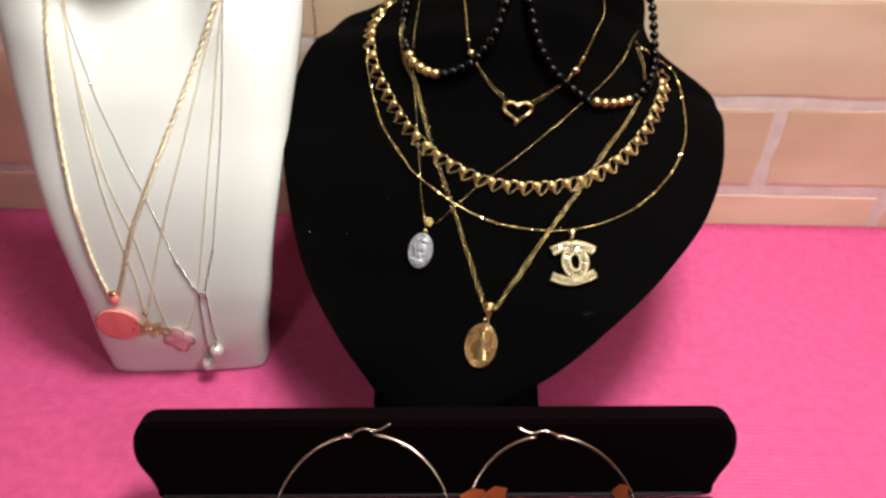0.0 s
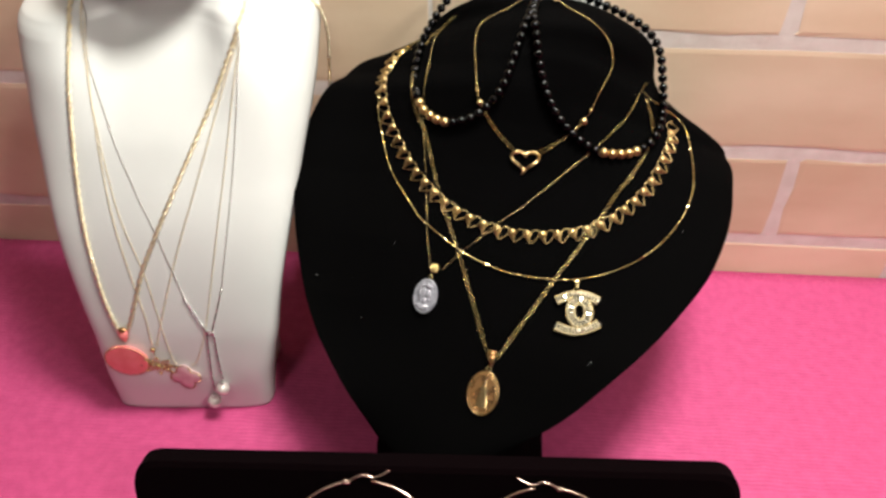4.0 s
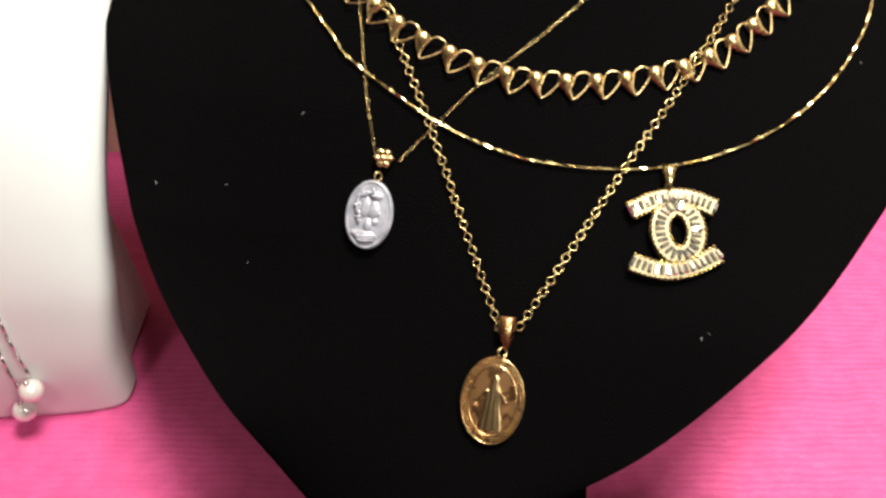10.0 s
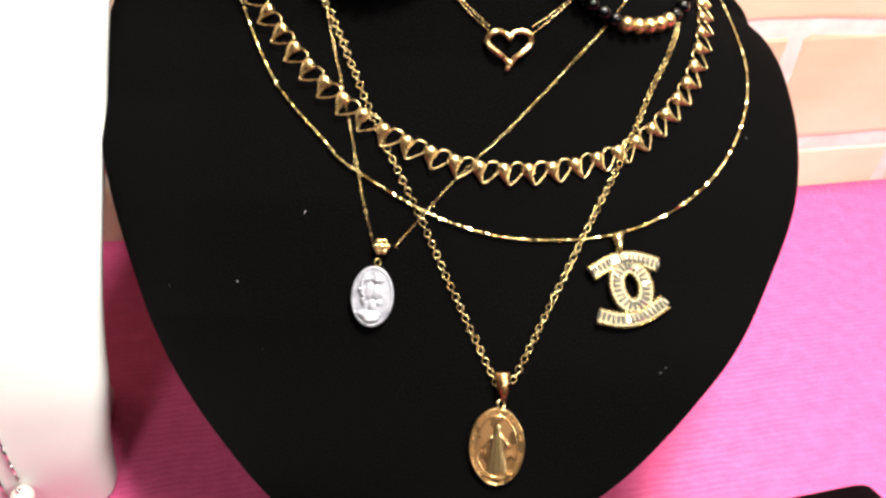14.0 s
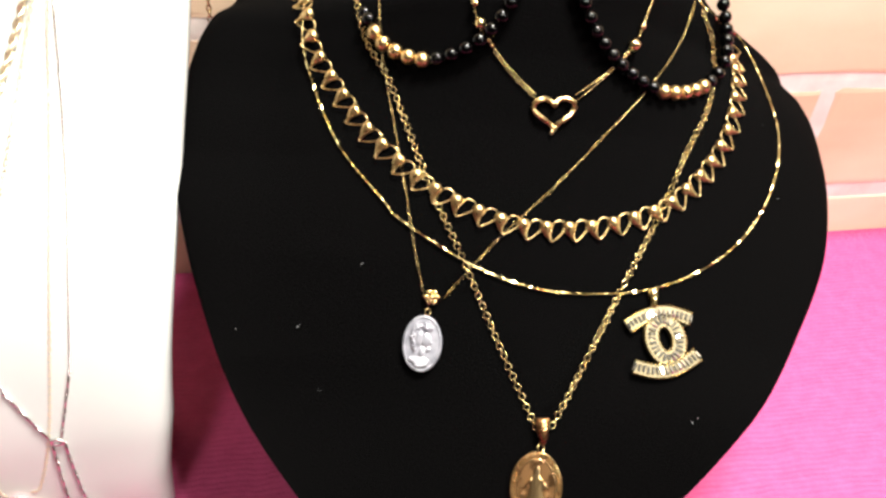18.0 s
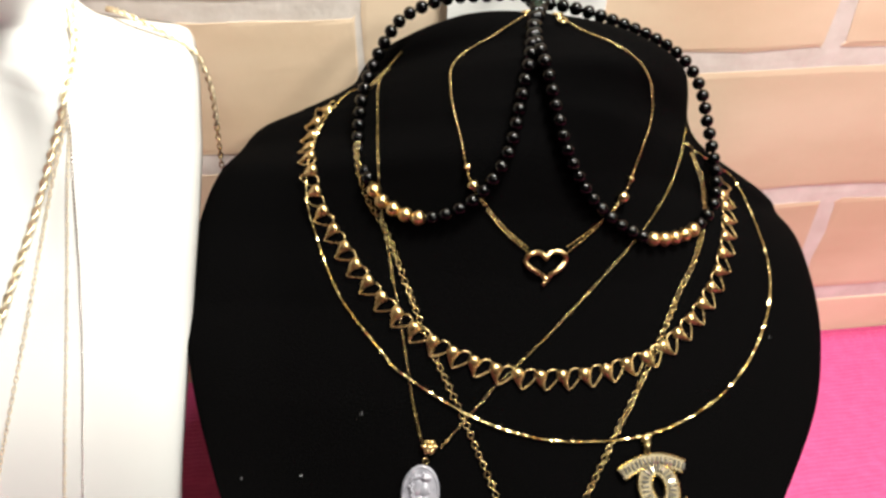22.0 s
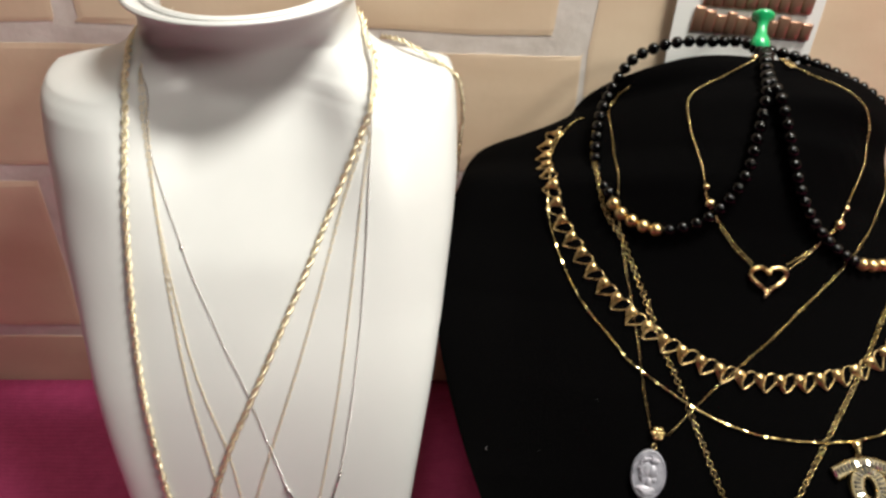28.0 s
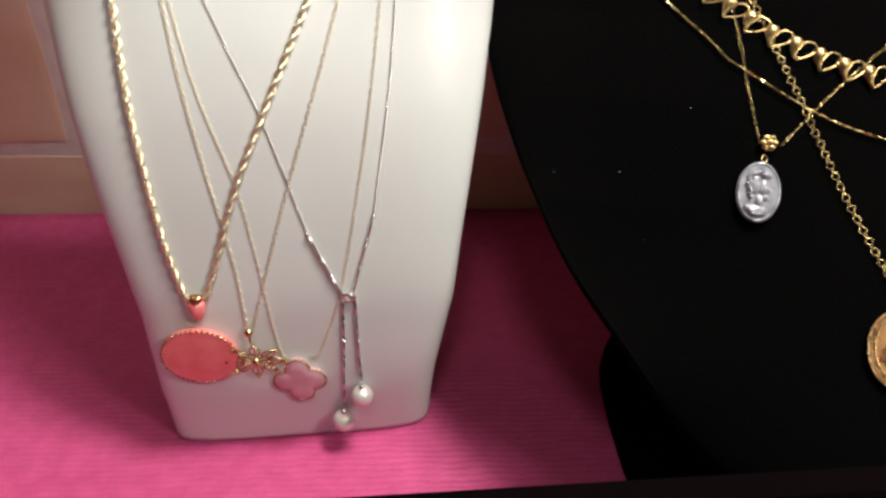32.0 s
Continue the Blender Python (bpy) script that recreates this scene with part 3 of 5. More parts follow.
def crystal_collar():
    top = thing("crystal_pendant_necklace", "thin diamond-cut gold collar with a crystal-set pendant", "necklace", bust_point(0.037, -0.02, 0.167), "necklaces on the black bust")
    line = drape(((-40, 102, 105), (-52, 97, 128), (-58.2, 96), (-66.9, 81.4), (-69.6, 58.9), (-66, 43.2), (-56.9, 22.7), (-43.6, 6.3), (-37.5, 0.1), (-16.7, -11.8), (2.1, -17.7), (19.6, -18.6), (36.6, -16.5), (53, -10.1), (67.8, 0.3), (79.3, 14.2), (86.8, 30.9), (87.5, 48), (82.5, 69.7), (68.5, 75.5), (62, 77.5), (56, 82, 135), (48, 88, 108)), 0.0010)
    bm = bmesh.new()
    twisted_bar(bm, line, 0.00030, 0.0072)
    part("chain", bm, CUT_GOLD, top, smooth=False)
    bail = lie(36.9, -18.8, 1.2)
    bm = bmesh.new()
    rows = []
    for j in range(7):
        y = 0.0026 - 0.0062 * j / 6
        w = 0.0019 * (1 - 0.62 * j / 6)
        d = 0.0012 * math.sin(math.pi * (j + 1) / 8) + 0.0006
        rows.append([bm.verts.new(bail @ Vector((w * math.cos(2 * math.pi * k / 10), y, d * math.sin(2 * math.pi * k / 10)))) for k in range(10)])
    for a, b in zip(rows, rows[1:]):
        for k in range(10):
            bm.faces.new((a[k], a[(k + 1) % 10], b[(k + 1) % 10], b[k]))
    bm.faces.new(rows[0])
    bm.faces.new(rows[-1])
    part("bail", bm, GOLD, top)
    centre = lie(39.5, -31.3, 0.5)

    # plain crystal-set bands: an arched bar above, one below, and an oval ring between them
    def band(name, line, wide, label):
        plate = bmesh.new()
        inner, outer = [], []
        for i, p in enumerate(line):
            a, b = line[max(i - 1, 0)], line[min(i + 1, len(line) - 1)]
            d = Vector((b[0] - a[0], b[1] - a[1], 0)).normalized()
            o = Vector((-d.y, d.x, 0)) * wide / 2
            q = Vector((p[0], p[1], 0))
            inner.append(q - o)
            outer.append(q + o)
        loops = []
        for z0, inset in ((0.0, 0.0), (0.0014, 0.0), (0.0018, 0.12)):
            loops.append(([plate.verts.new(centre @ (a.lerp(b, inset / 2) + Vector((0, 0, z0)))) for a, b in zip(inner, outer)], [plate.verts.new(centre @ (b.lerp(a, inset / 2) + Vector((0, 0, z0)))) for a, b in zip(inner, outer)]))
        for (a1, b1), (a2, b2) in zip(loops, loops[1:]):
            for k in range(len(line) - 1):
                plate.faces.new((a1[k], a1[k + 1], a2[k + 1], a2[k]))
                plate.faces.new((b1[k], b2[k], b2[k + 1], b1[k + 1]))
            plate.faces.new((a1[0], a2[0], b2[0], b1[0]))
            plate.faces.new((a1[-1], b1[-1], b2[-1], a2[-1]))
        a2, b2 = loops[-1]
        for k in range(len(line) - 1):
            plate.faces.new((a2[k], a2[k + 1], b2[k + 1], b2[k]))
        base = part(name, plate, SETTING, top, label, smooth=False)
        # tapered stones across the middle, small round ones along both edges
        mids = smooth_line([Vector((p[0], p[1], 0)) for p in line], 0.00135)
        rnd = random.Random(len(name) + len(line))
        for i, (q, (d, s, u)) in enumerate(zip(mids, frames_of(mids))):
            turn = math.atan2(d.y, d.x)
            m = centre @ Matrix.Translation(q + Vector((0, 0, 0.0018))) @ Matrix.Rotation(turn + rnd.uniform(-0.06, 0.06), 4, "Z") @ pose(0, 0, 0, rnd.uniform(-20, 20), rnd.uniform(-20, 20), 0)
            put("baguette_stone", BAGUETTE, base, m @ Matrix.Diagonal((1, wide / 0.005, 1, 1)))
        small = bmesh.new()
        for side in (inner, outer):
            edge = smooth_line([p.lerp(q, 0.06) for p, q in zip(side, [Vector((p[0], p[1], 0)) for p in line])], 0.00112)
            for q in edge:
                made = bmesh.ops.create_icosphere(small, subdivisions=1, radius=0.00043)["verts"]
                bmesh.ops.transform(small, matrix=centre @ Matrix.Translation(q + Vector((0, 0, 0.0017))), verts=made)
        put("stone_edging", mesh_of("stone_edging", small, CUT_GOLD, False), base)

    def bow(ends, mid):
        (x0, y0), (x1, y1) = ends
        rise = mid - (y0 + y1) / 2
        return [(x0 + (x1 - x0) * k / 14, y0 + (y1 - y0) * k / 14 + rise * math.sin(math.pi * k / 14), 0) for k in range(15)]

    band("upper_band", bow(((-0.0107, 0.0035), (0.0077, 0.0062)), 0.0078), 0.0040, "arched band set with clear stones")
    band("lower_band", bow(((-0.0096, -0.0083), (0.0090, -0.0044)), -0.0092), 0.0041, "arched band set with clear stones")
    tilt = radians(9)
    hoop = [(0.0040 * math.cos(a) * math.cos(tilt) + 0.0057 * math.sin(a) * -math.sin(tilt), 0.0040 * math.cos(a) * math.sin(tilt) + 0.0057 * math.sin(a) * math.cos(tilt), 0) for a in np.linspace(0, 2 * math.pi, 29)]
    band("oval_ring", hoop, 0.0043, "oval ring set with clear stones")


def baguette():
    bm = bmesh.new()
    base = [(-0.00050, -0.0015), (0.00050, -0.0015), (0.00050, 0.0015), (-0.00050, 0.0015)]
    low = [bm.verts.new((x, y, 0)) for x, y in base]
    high = [bm.verts.new((x * 0.55, y * 0.7, 0.0006)) for x, y in base]
    for k in range(4):
        bm.faces.new((low[k - 1], low[k], high[k], high[k - 1]))
    bm.faces.new(high)
    bm.faces.new(low[::-1])
    return mesh_of("baguette_stone", bm, STONE, False)


BAGUETTE = baguette()
crystal_collar()


# ---- the gold medal on a rolo chain ----
def tapered_bail(bm, m, long, wide, deep):
    rows = []
    for j in range(9):
        f = j / 8
        w = wide / 2 * (0.85 + 0.3 * f - 0.85 * f * f)
        d = deep / 2 * (0.75 + 0.5 * math.sin(math.pi * f))
        rows.append([bm.verts.new(m @ Vector((w * math.cos(2 * math.pi * k / 12), -long * f, d * math.sin(2 * math.pi * k / 12)))) for k in range(12)])
    for a, b in zip(rows, rows[1:]):
        for k in range(12):
            bm.faces.new((a[k], a[(k + 1) % 12], b[(k + 1) % 12], b[k]))
    bm.faces.new(rows[0])
    bm.faces.new(rows[-1])


def oval_disc(bm, m, a, b, thick, dome=0.0, around=40, rings_in=5):
    """A thick oval, its front at z = thick with a soft dome."""
    loops = []
    for f, z in [(1.0, 0.0), (1.0, thick * 0.7), (0.97, thick), (0.955, thick)] + [(0.96 * (1 - k / rings_in), thick + dome * (1 - (1 - k / rings_in) ** 2)) for k in range(1, rings_in)]:
        loops.append([bm.verts.new(m @ Vector((a * f * math.cos(2 * math.pi * k / around), b * f * math.sin(2 * math.pi * k / around), z))) for k in range(around)])
    for p, q in zip(loops, loops[1:]):
        for k in range(around):
            bm.faces.new((p[k], p[(k + 1) % around], q[(k + 1) % around], q[k]))
    bm.faces.new(loops[0][::-1])
    bm.faces.new(loops[-1])


def medal_necklace():
    top = thing("medal_necklace", "gold rolo chain with an oval gold relief medal", "necklace", bust_point(0.003, -0.075, 0.167), "necklaces on the black bust")
    rolo = bmesh.new()
    ring(rolo, Matrix(), 0.00098, 0.00088, 0.00015, 16, 6)
    link = mesh_of("link", rolo, GOLD)
    rolo = bmesh.new()
    ring(rolo, Matrix(), 0.00088, 0.00070, 0.00013, 14, 6)
    joint = mesh_of("link", rolo, GOLD)
    left = drape(((-34, 106, 118), (-45, 103, 140), (-51.5, 93), (-53.9, 82), (-53.8, 67), (-50, 53.7), (-43.4, 42.8), (-37.4, 27.9), (-30.1, 10.2), (-18.7, -12.5), (-7.3, -37.1), (2.3, -57.6)), 0.0010)
    right = drape(((6.3, -56.9), (15.4, -39.6), (28, -15.9), (40.7, 7), (50.5, 26.5), (57.1, 37.8), (62.3, 49.6), (65.7, 61.4), (62.5, 71.5), (57, 80, 138), (48, 86, 108)), 0.0010)
    for line in (left, right):
        for i, m in enumerate(link_frames(line, 0.00156, bust_out)):
            put("link", joint if i % 2 else link, top, m @ pose(0, 0, 0, 90 * (i % 2) + 8, 0, 0))
    bm = bmesh.new()
    tapered_bail(bm, lie(3.7, -54.3, 2.0, 2), 0.0070, 0.0044, 0.0030)
    part("bail", bm, MEDAL_GOLD, top)
    bm = bmesh.new()
    ring(bm, lie(3.3, -62.6, 1.6) @ pose(0, 0, 0, 0, 40, 0), 0.0012, 0.0012, 0.0003)
    part("jump_ring", bm, GOLD, top)
    m = lie(2.4, -73.6, 0.4, -1.5)
    bm = bmesh.new()
    oval_disc(bm, m, 0.0071, 0.0098, 0.0011, 0.0)
    medal = part("medal", bm, MEDAL_GOLD, top)
    bm = bmesh.new()
    for a, b, r in ((0.0071, 0.0098, 0.00024), (0.0054, 0.0079, 0.00026)):
        ring(bm, m @ pose(0, 0, 0.0012), a, b, r, 48, 6)
    put("rim", mesh_of("rim", bm, RELIEF_GOLD), medal)
    # the inscription round the edge, worn to plain bars at the foot
    bm = bmesh.new()
    words = "CONCEIVED WITHOUT SIN PRAY FOR US WHO HAVE RECOURSE"
    for k in range(58):
        a = radians(253 - k * 360 / 58)
        at = m @ Matrix.Translation((0.00626 * math.cos(a), 0.00884 * math.sin(a), 0.0011)) @ Matrix.Rotation(math.atan2(math.sin(a) * 0.0072, math.cos(a) * 0.0099) - math.pi / 2, 4, "Z")
        if k >= len(words):
            block(bm, (-0.0002, -0.0004, 0), (0.0002, 0.0004, 0.0003), m=at)
        elif words[k] != " ":
            letter = bpy.data.curves.new("letter", "FONT")
            letter.body, letter.size, letter.extrude, letter.align_x, letter.align_y = words[k], 0.0014, 0.00016, "CENTER", "CENTER"
            holder = bpy.data.objects.new("letter", letter)
            me = bpy.data.meshes.new_from_object(holder)
            bpy.data.objects.remove(holder)
            me.transform(at @ Matrix.Translation((0, 0, 0.00012)))
            bm.from_mesh(me)
    put("inscription", mesh_of("inscription", bm, PALE_GOLD, False), medal, None, "small raised letters round the medal's edge")
    # the relief, a plain robe-shaped form with folds, sloping sleeves and rays below them
    bm = bmesh.new()
    ys = (0.0060, 0.0054, 0.0046, 0.0038, 0.0032, 0.0024, 0.0012, 0.0, -0.0016, -0.0034, -0.0050, -0.0066)
    ws = (0.0004, 0.0009, 0.0012, 0.0010, 0.0013, 0.0020, 0.0021, 0.0019, 0.0021, 0.0025, 0.0028, 0.0030)
    rows = []
    for y, w in zip(ys, ws):
        fold = 0.00022 if y < 0.003 else 0.0
        rows.append([bm.verts.new(m @ Vector((w * math.cos(math.pi * k / 20), y, 0.0010 + (0.0005 + fold * 0.5 * math.sin(k * 1.9)) * math.sin(math.pi * k / 20)))) for k in range(21)])
    for a, b in zip(rows, rows[1:]):
        for k in range(20):
            bm.faces.new((a[k], a[k + 1], b[k + 1], b[k]))
    put("relief", mesh_of("relief", bm, RELIEF_GOLD), medal)
    for k in (-1, 1):
        bm = bmesh.new()
        tube(bm, smooth_line([m @ Vector((k * x, y, 0.0014)) for x, y in ((0.0012, 0.0024), (0.0024, 0.0012), (0.0034, -0.0004))], 0.0006), lambda f: 0.00045 - 0.0002 * f, 6)
        put("sleeve", mesh_of("sleeve", bm, RELIEF_GOLD), medal)
        for j in range(4):
            bm = bmesh.new()
            tube(bm, [m @ Vector((k * (0.0030 + 0.0003 * j), -0.0008, 0.0012)), m @ Vector((k * (0.0028 + 0.0005 * j), -0.0046 + 0.0006 * j, 0.0012))], 0.00007, 4)
            put("ray", mesh_of("ray", bm, MEDAL_GOLD), medal)


medal_necklace()


# ---- the oval mother-of-pearl pendant on a cable chain ----
def cameo_necklace():
    top = thing("oval_pearl_pendant_necklace", "fine gold chain with a white mother-of-pearl oval pendant", "necklace", bust_point(-0.031, -0.035, 0.167), "necklaces on the black bust")
    left = drape(((-26, 112, 124), (-38, 109.5, 142), (-44, 105.4), (-47.5, 96.7), (-47.7, 81.8), (-46.2, 54.8), (-41.7, 31.8), (-36.9, 8.4), (-34, -7.3), (-30.4, -21.5)), 0.0007)
    right = drape(((-25, -21.5), (-9.4, -3.3), (7.5, 13.3), (24.2, 31.3), (35.8, 44.4), (45.2, 56.4), (51.6, 66.4), (57.5, 82.1), (61, 89, 135), (52, 93, 108)), 0.0007)
    bm = link_chain(left, 0.00095, 0.00066, 0.000085, bust_out, around=8)
    part("chain", bm, GOLD, top)
    bm = link_chain(right, 0.00095, 0.00066, 0.000085, bust_out, around=8)
    part("chain", bm, GOLD, top)
    bm = bmesh.new()
    hub = lie(-28.4, -21.3, 1.2)
    for k in range(6):
        a = math.pi / 3 * k
        ball(bm, hub @ Vector((0.0015 * math.cos(a), 0.0015 * math.sin(a), 0.0003)), 0.00105, 8, 6)
    ball(bm, hub @ Vector((0, 0, 0.0010)), 0.0011, 8, 6)
    part("flower_bail", bm, GOLD, top)
    bm = bmesh.new()
    ring(bm, lie(-29.4, -25.6, 1.4) @ pose(0, 0, 0, 0, 30, 0), 0.0009, 0.0010, 0.00025)
    part("jump_ring", bm, GOLD, top)
    m = lie(-30.5, -34.7, 0.5, -4)
    bm = bmesh.new()
    oval_disc(bm, m, 0.0057, 0.0082, 0.0016, 0.0003)
    stone = part("oval_stone", bm, NACRE, top)
    bm = bmesh.new()
    ring(bm, m @ pose(0, 0, 0.0016), 0.0052, 0.0077, 0.00032, 40, 6)
    out = m.to_3x3().to_4x4()
    lumps = ((0.0010, 0.0012, 0.0017, 0.0024, 0.0010), (0.0024, 0.0006, 0.0005, 0.0006, 0.0006), (0.0016, -0.0014, 0.0011, 0.0010, 0.0008), (0.0002, -0.0024, 0.0012, 0.0020, 0.0009), (-0.0006, -0.0048, 0.0034, 0.0013, 0.0010), (-0.0012, 0.0020, 0.0018, 0.0030, 0.0011), (0.0008, 0.0046, 0.0022, 0.0012, 0.0009))
    for x, y, a, b, d in lumps:
        ball(bm, m @ Vector((x, y, 0.0016)), 1.0, 16, 10, (a, b, d), out)
    rnd = random.Random(8)
    for k in range(26):
        a = radians(60 + 7 * k)
        f = rnd.uniform(0.75, 1.1)
        at = Vector((-0.0004 + 0.0026 * f * math.cos(a), 0.0018 + 0.0038 * f * math.sin(a), 0.0022))
        ball(bm, m @ at, 1.0, 8, 6, (rnd.uniform(0.0004, 0.0008), rnd.uniform(0.0004, 0.0007), 0.0006), out)
    for k in range(3):
        tube(bm, smooth_line([m @ Vector((-0.0036 + 0.0007 * k, -0.0042 - 0.0006 * k, 0.0021)), m @ Vector((-0.0008, -0.0052 - 0.0005 * k, 0.0027)), m @ Vector((0.0022, -0.0044 - 0.0006 * k, 0.0021))], 0.0005), 0.00022, 5)
    put("carving", mesh_of("carving", bm, NACRE), stone)


cameo_necklace()


# ---- the open-heart necklace ----
def open_heart_necklace():
    top = thing("open_heart_necklace", "fine gold chain with small balls and an open heart pendant", "necklace", bust_point(0.006, 0.033, 0.167), "necklaces on the black bust")
    left = drape(((-1.0, 115.0), (-5.7, 110.9), (-14.6, 105.4), (-21.9, 100.6), (-25.5, 94.8), (-25.9, 88.3), (-25.3, 81.2), (-23.7, 74.1), (-22.4, 66.6), (-21, 60.7), (-19.2, 56)), 0.0008)
    right = drape(((6.8, 113.6), (8.6, 110.6), (15.2, 104.7), (25.5, 98.4), (34.9, 92.5), (38.4, 88), (39, 83.6), (36.5, 75.9), (33.3, 65.8), (31.5, 60.5), (29.2, 56)), 0.0008)
    for line in (left, right):
        part("chain", bead_chain(line, 0.0016, 0.00044), GOLD, top)
    for a, b in (((-19.0, 55.6), (-14.4, 50.6)), ((29.0, 55.8), (25.4, 51.0))):
        part("connector", bead_chain(drape((a, b), 0.0009, 0.0008), 0.0017, 0.00075), GOLD, top)
    for a, b in (((-14.2, 50.5), (-0.4, 38.9)), ((-14.4, 49.6), (0.2, 37.2)), ((25.0, 50.8), (11.6, 39.9)), ((24.6, 50.0), (11.7, 37.9))):
        line = drape((a, ((a[0] + b[0]) / 2 - 0.3, (a[1] + b[1]) / 2 - 0.6), b), 0.0008, 0.001)
        part("double_chain", bead_chain(line, 0.00115, 0.00034), GOLD, top)
    for s, r, size in ((-19.0, 56.2, 0.0017), (-20.9, 61.3, 0.0011), (29.2, 56.2, 0.0019), (31.9, 62.2, 0.0011)):
        bm = bmesh.new()
        ball(bm, bust_point(s / 1000, r / 1000, face_of(s / 1000, r / 1000) + 0.0016), size, 14, 10)
        part("ball", bm, GOLD, top)
    m = lie(5.4, 34.6, 1.4, 6)
    bm = bmesh.new()
    line = [m @ Vector((heart_at(k / 40).x * 0.0138, heart_at(k / 40).y * 0.0104, 0.0004 * math.sin(k))) for k in range(40)]
    tube(bm, line, 0.00072, 8, closed=True)
    tube(bm, [m @ Vector((-0.0002, -0.0054, 0)), m @ Vector((-0.0012, -0.0066, 0.0003))], 0.0005, 6)
    part("open_heart", bm, ROSE_GOLD, top)
    for s, r, spin in ((-1.6, 115.2, 30), (7.4, 113.6, -30), (7.9, 110.4, -60)):
        bm = bmesh.new()
        ring(bm, lie(s, r, 1.4, spin), 0.0017, 0.0013, 0.0004)
        part("clasp", bm, GOLD, top)


open_heart_necklace()


# ---- the black bead strands hung from the pin ----
def bead_strand(points, gold_from, gold_count):
    top = thing("bead_bracelet", "black glass bead strand with five gold beads, hung from a pin", "bracelet", bust_point(0.0, 0.11, 0.163), "black bead strands")
    line = drape(points, 0.0024, 0.0012, closed=True)
    even = smooth_line(line[::4], 0.0045, closed=True)
    n = len(even)
    first = min(range(n), key=lambda i: (even[i] - bust_point(gold_from[0] / 1000, gold_from[1] / 1000, face_of(gold_from[0] / 1000, gold_from[1] / 1000))).length)
    golden = {(first + k) % n for k in range(gold_count)}
    for i, p in enumerate(even):
        if i in golden:
            put("gold_bead", GOLD_BEAD, top, Matrix.Translation(p), "polished gold bead")
        else:
            put("bead", BLACK_BEAD, top, Matrix.Translation(p))
    bm = bmesh.new()
    tube(bm, smooth_line(line[::4], 0.002, closed=True), 0.00035, 4, closed=True)
    part("cord", bm, JET, top)


bm = bmesh.new()
ball(bm, (0, 0, 0), 0.00222, 20, 14)
BLACK_BEAD = mesh_of("bead", bm, JET)
bm = bmesh.new()
ball(bm, (0, 0, 0), 0.00230, 20, 14)
GOLD_BEAD = mesh_of("gold_bead", bm, ROSE_GOLD)
bead_strand(((1.5, 122.5, 160, 1), (-2.3, 126.5, 156, 1), (-12.9, 125.1, 156, 1), (-23.6, 124.1, 155, 1), (-32.2, 121.9, 153, 1), (-41, 116.9, 151, 1), (-46.7, 108.2, 150, 1), (-49.6, 100.9, 150, 1), (-52.2, 93, 151, 1), (-53.5, 82, 153, 1), (-53, 68.6, 156, 1), (-47.4, 54.8), (-42, 50), (-34.7, 47), (-27.7, 47.5), (-19.1, 51.5), (-12.6, 59.1), (-8.8, 67.6), (-6.5, 79), (-4.6, 89.7), (-2.6, 100), (-0.5, 111), (1.5, 117)), (-47.4, 54.8), 5)
bead_strand(((3.0, 117), (-0.5, 108), (-1.0, 98), (1.1, 90), (4.3, 78), (8.7, 66.7), (15.8, 56.9), (24.1, 50.3), (32.3, 46.2), (41.5, 44.3), (52.5, 46.5), (61.3, 52), (66.2, 59.4, 155, 1), (68.6, 70.8, 151, 1), (68, 81, 149.5, 1), (66.4, 89.6, 149.5, 1), (64.5, 98.8, 150, 1), (60.3, 106.9, 150.5, 1), (53, 112.6, 152, 1), (43.8, 115.9, 154.5, 1), (33.2, 118, 157.5, 1), (21.6, 120, 160, 1), (12.9, 121, 161, 1), (6, 121.5, 161, 1)), (41.5, 44.3), 5)


# ---- the green push pin and the white card behind the neck ----
def push_pin():
    top = thing("push_pin", "green plastic push pin stuck into the bust's neck", "push pin", bust_point(0.0034, 0.1205, 0.160))
    m = plan_pose(3.4, 124.8, 160.0, -4, 0)
    profile = ((0.0, -0.004), (0.0026, -0.0038), (0.0036, -0.002), (0.0036, 0.0), (0.0030, 0.0018), (0.0021, 0.0034), (0.0019, 0.0066), (0.0024, 0.0088), (0.0042, 0.0100), (0.0044, 0.0112), (0.0040, 0.0118), (0.0, 0.0120))
    bm = bmesh.new()
    rings = [[bm.verts.new(m @ Vector((max(r, 0.0001) * math.cos(2 * math.pi * k / 20), y, max(r, 0.0001) * math.sin(2 * math.pi * k / 20)))) for k in range(20)] for r, y in profile]
    for a, b in zip(rings, rings[1:]):
        for k in range(20):
            bm.faces.new((a[k], a[(k + 1) % 20], b[(k + 1) % 20], b[k]))
    part("grip", bm, GREEN, top)
    bm = bmesh.new()
    tube(bm, [m @ Vector((0, -0.0036, 0)), m @ Vector((0, -0.012, -0.005))], 0.0005, 6)
    part("needle", bm, SILVER, top, "steel needle")


push_pin()


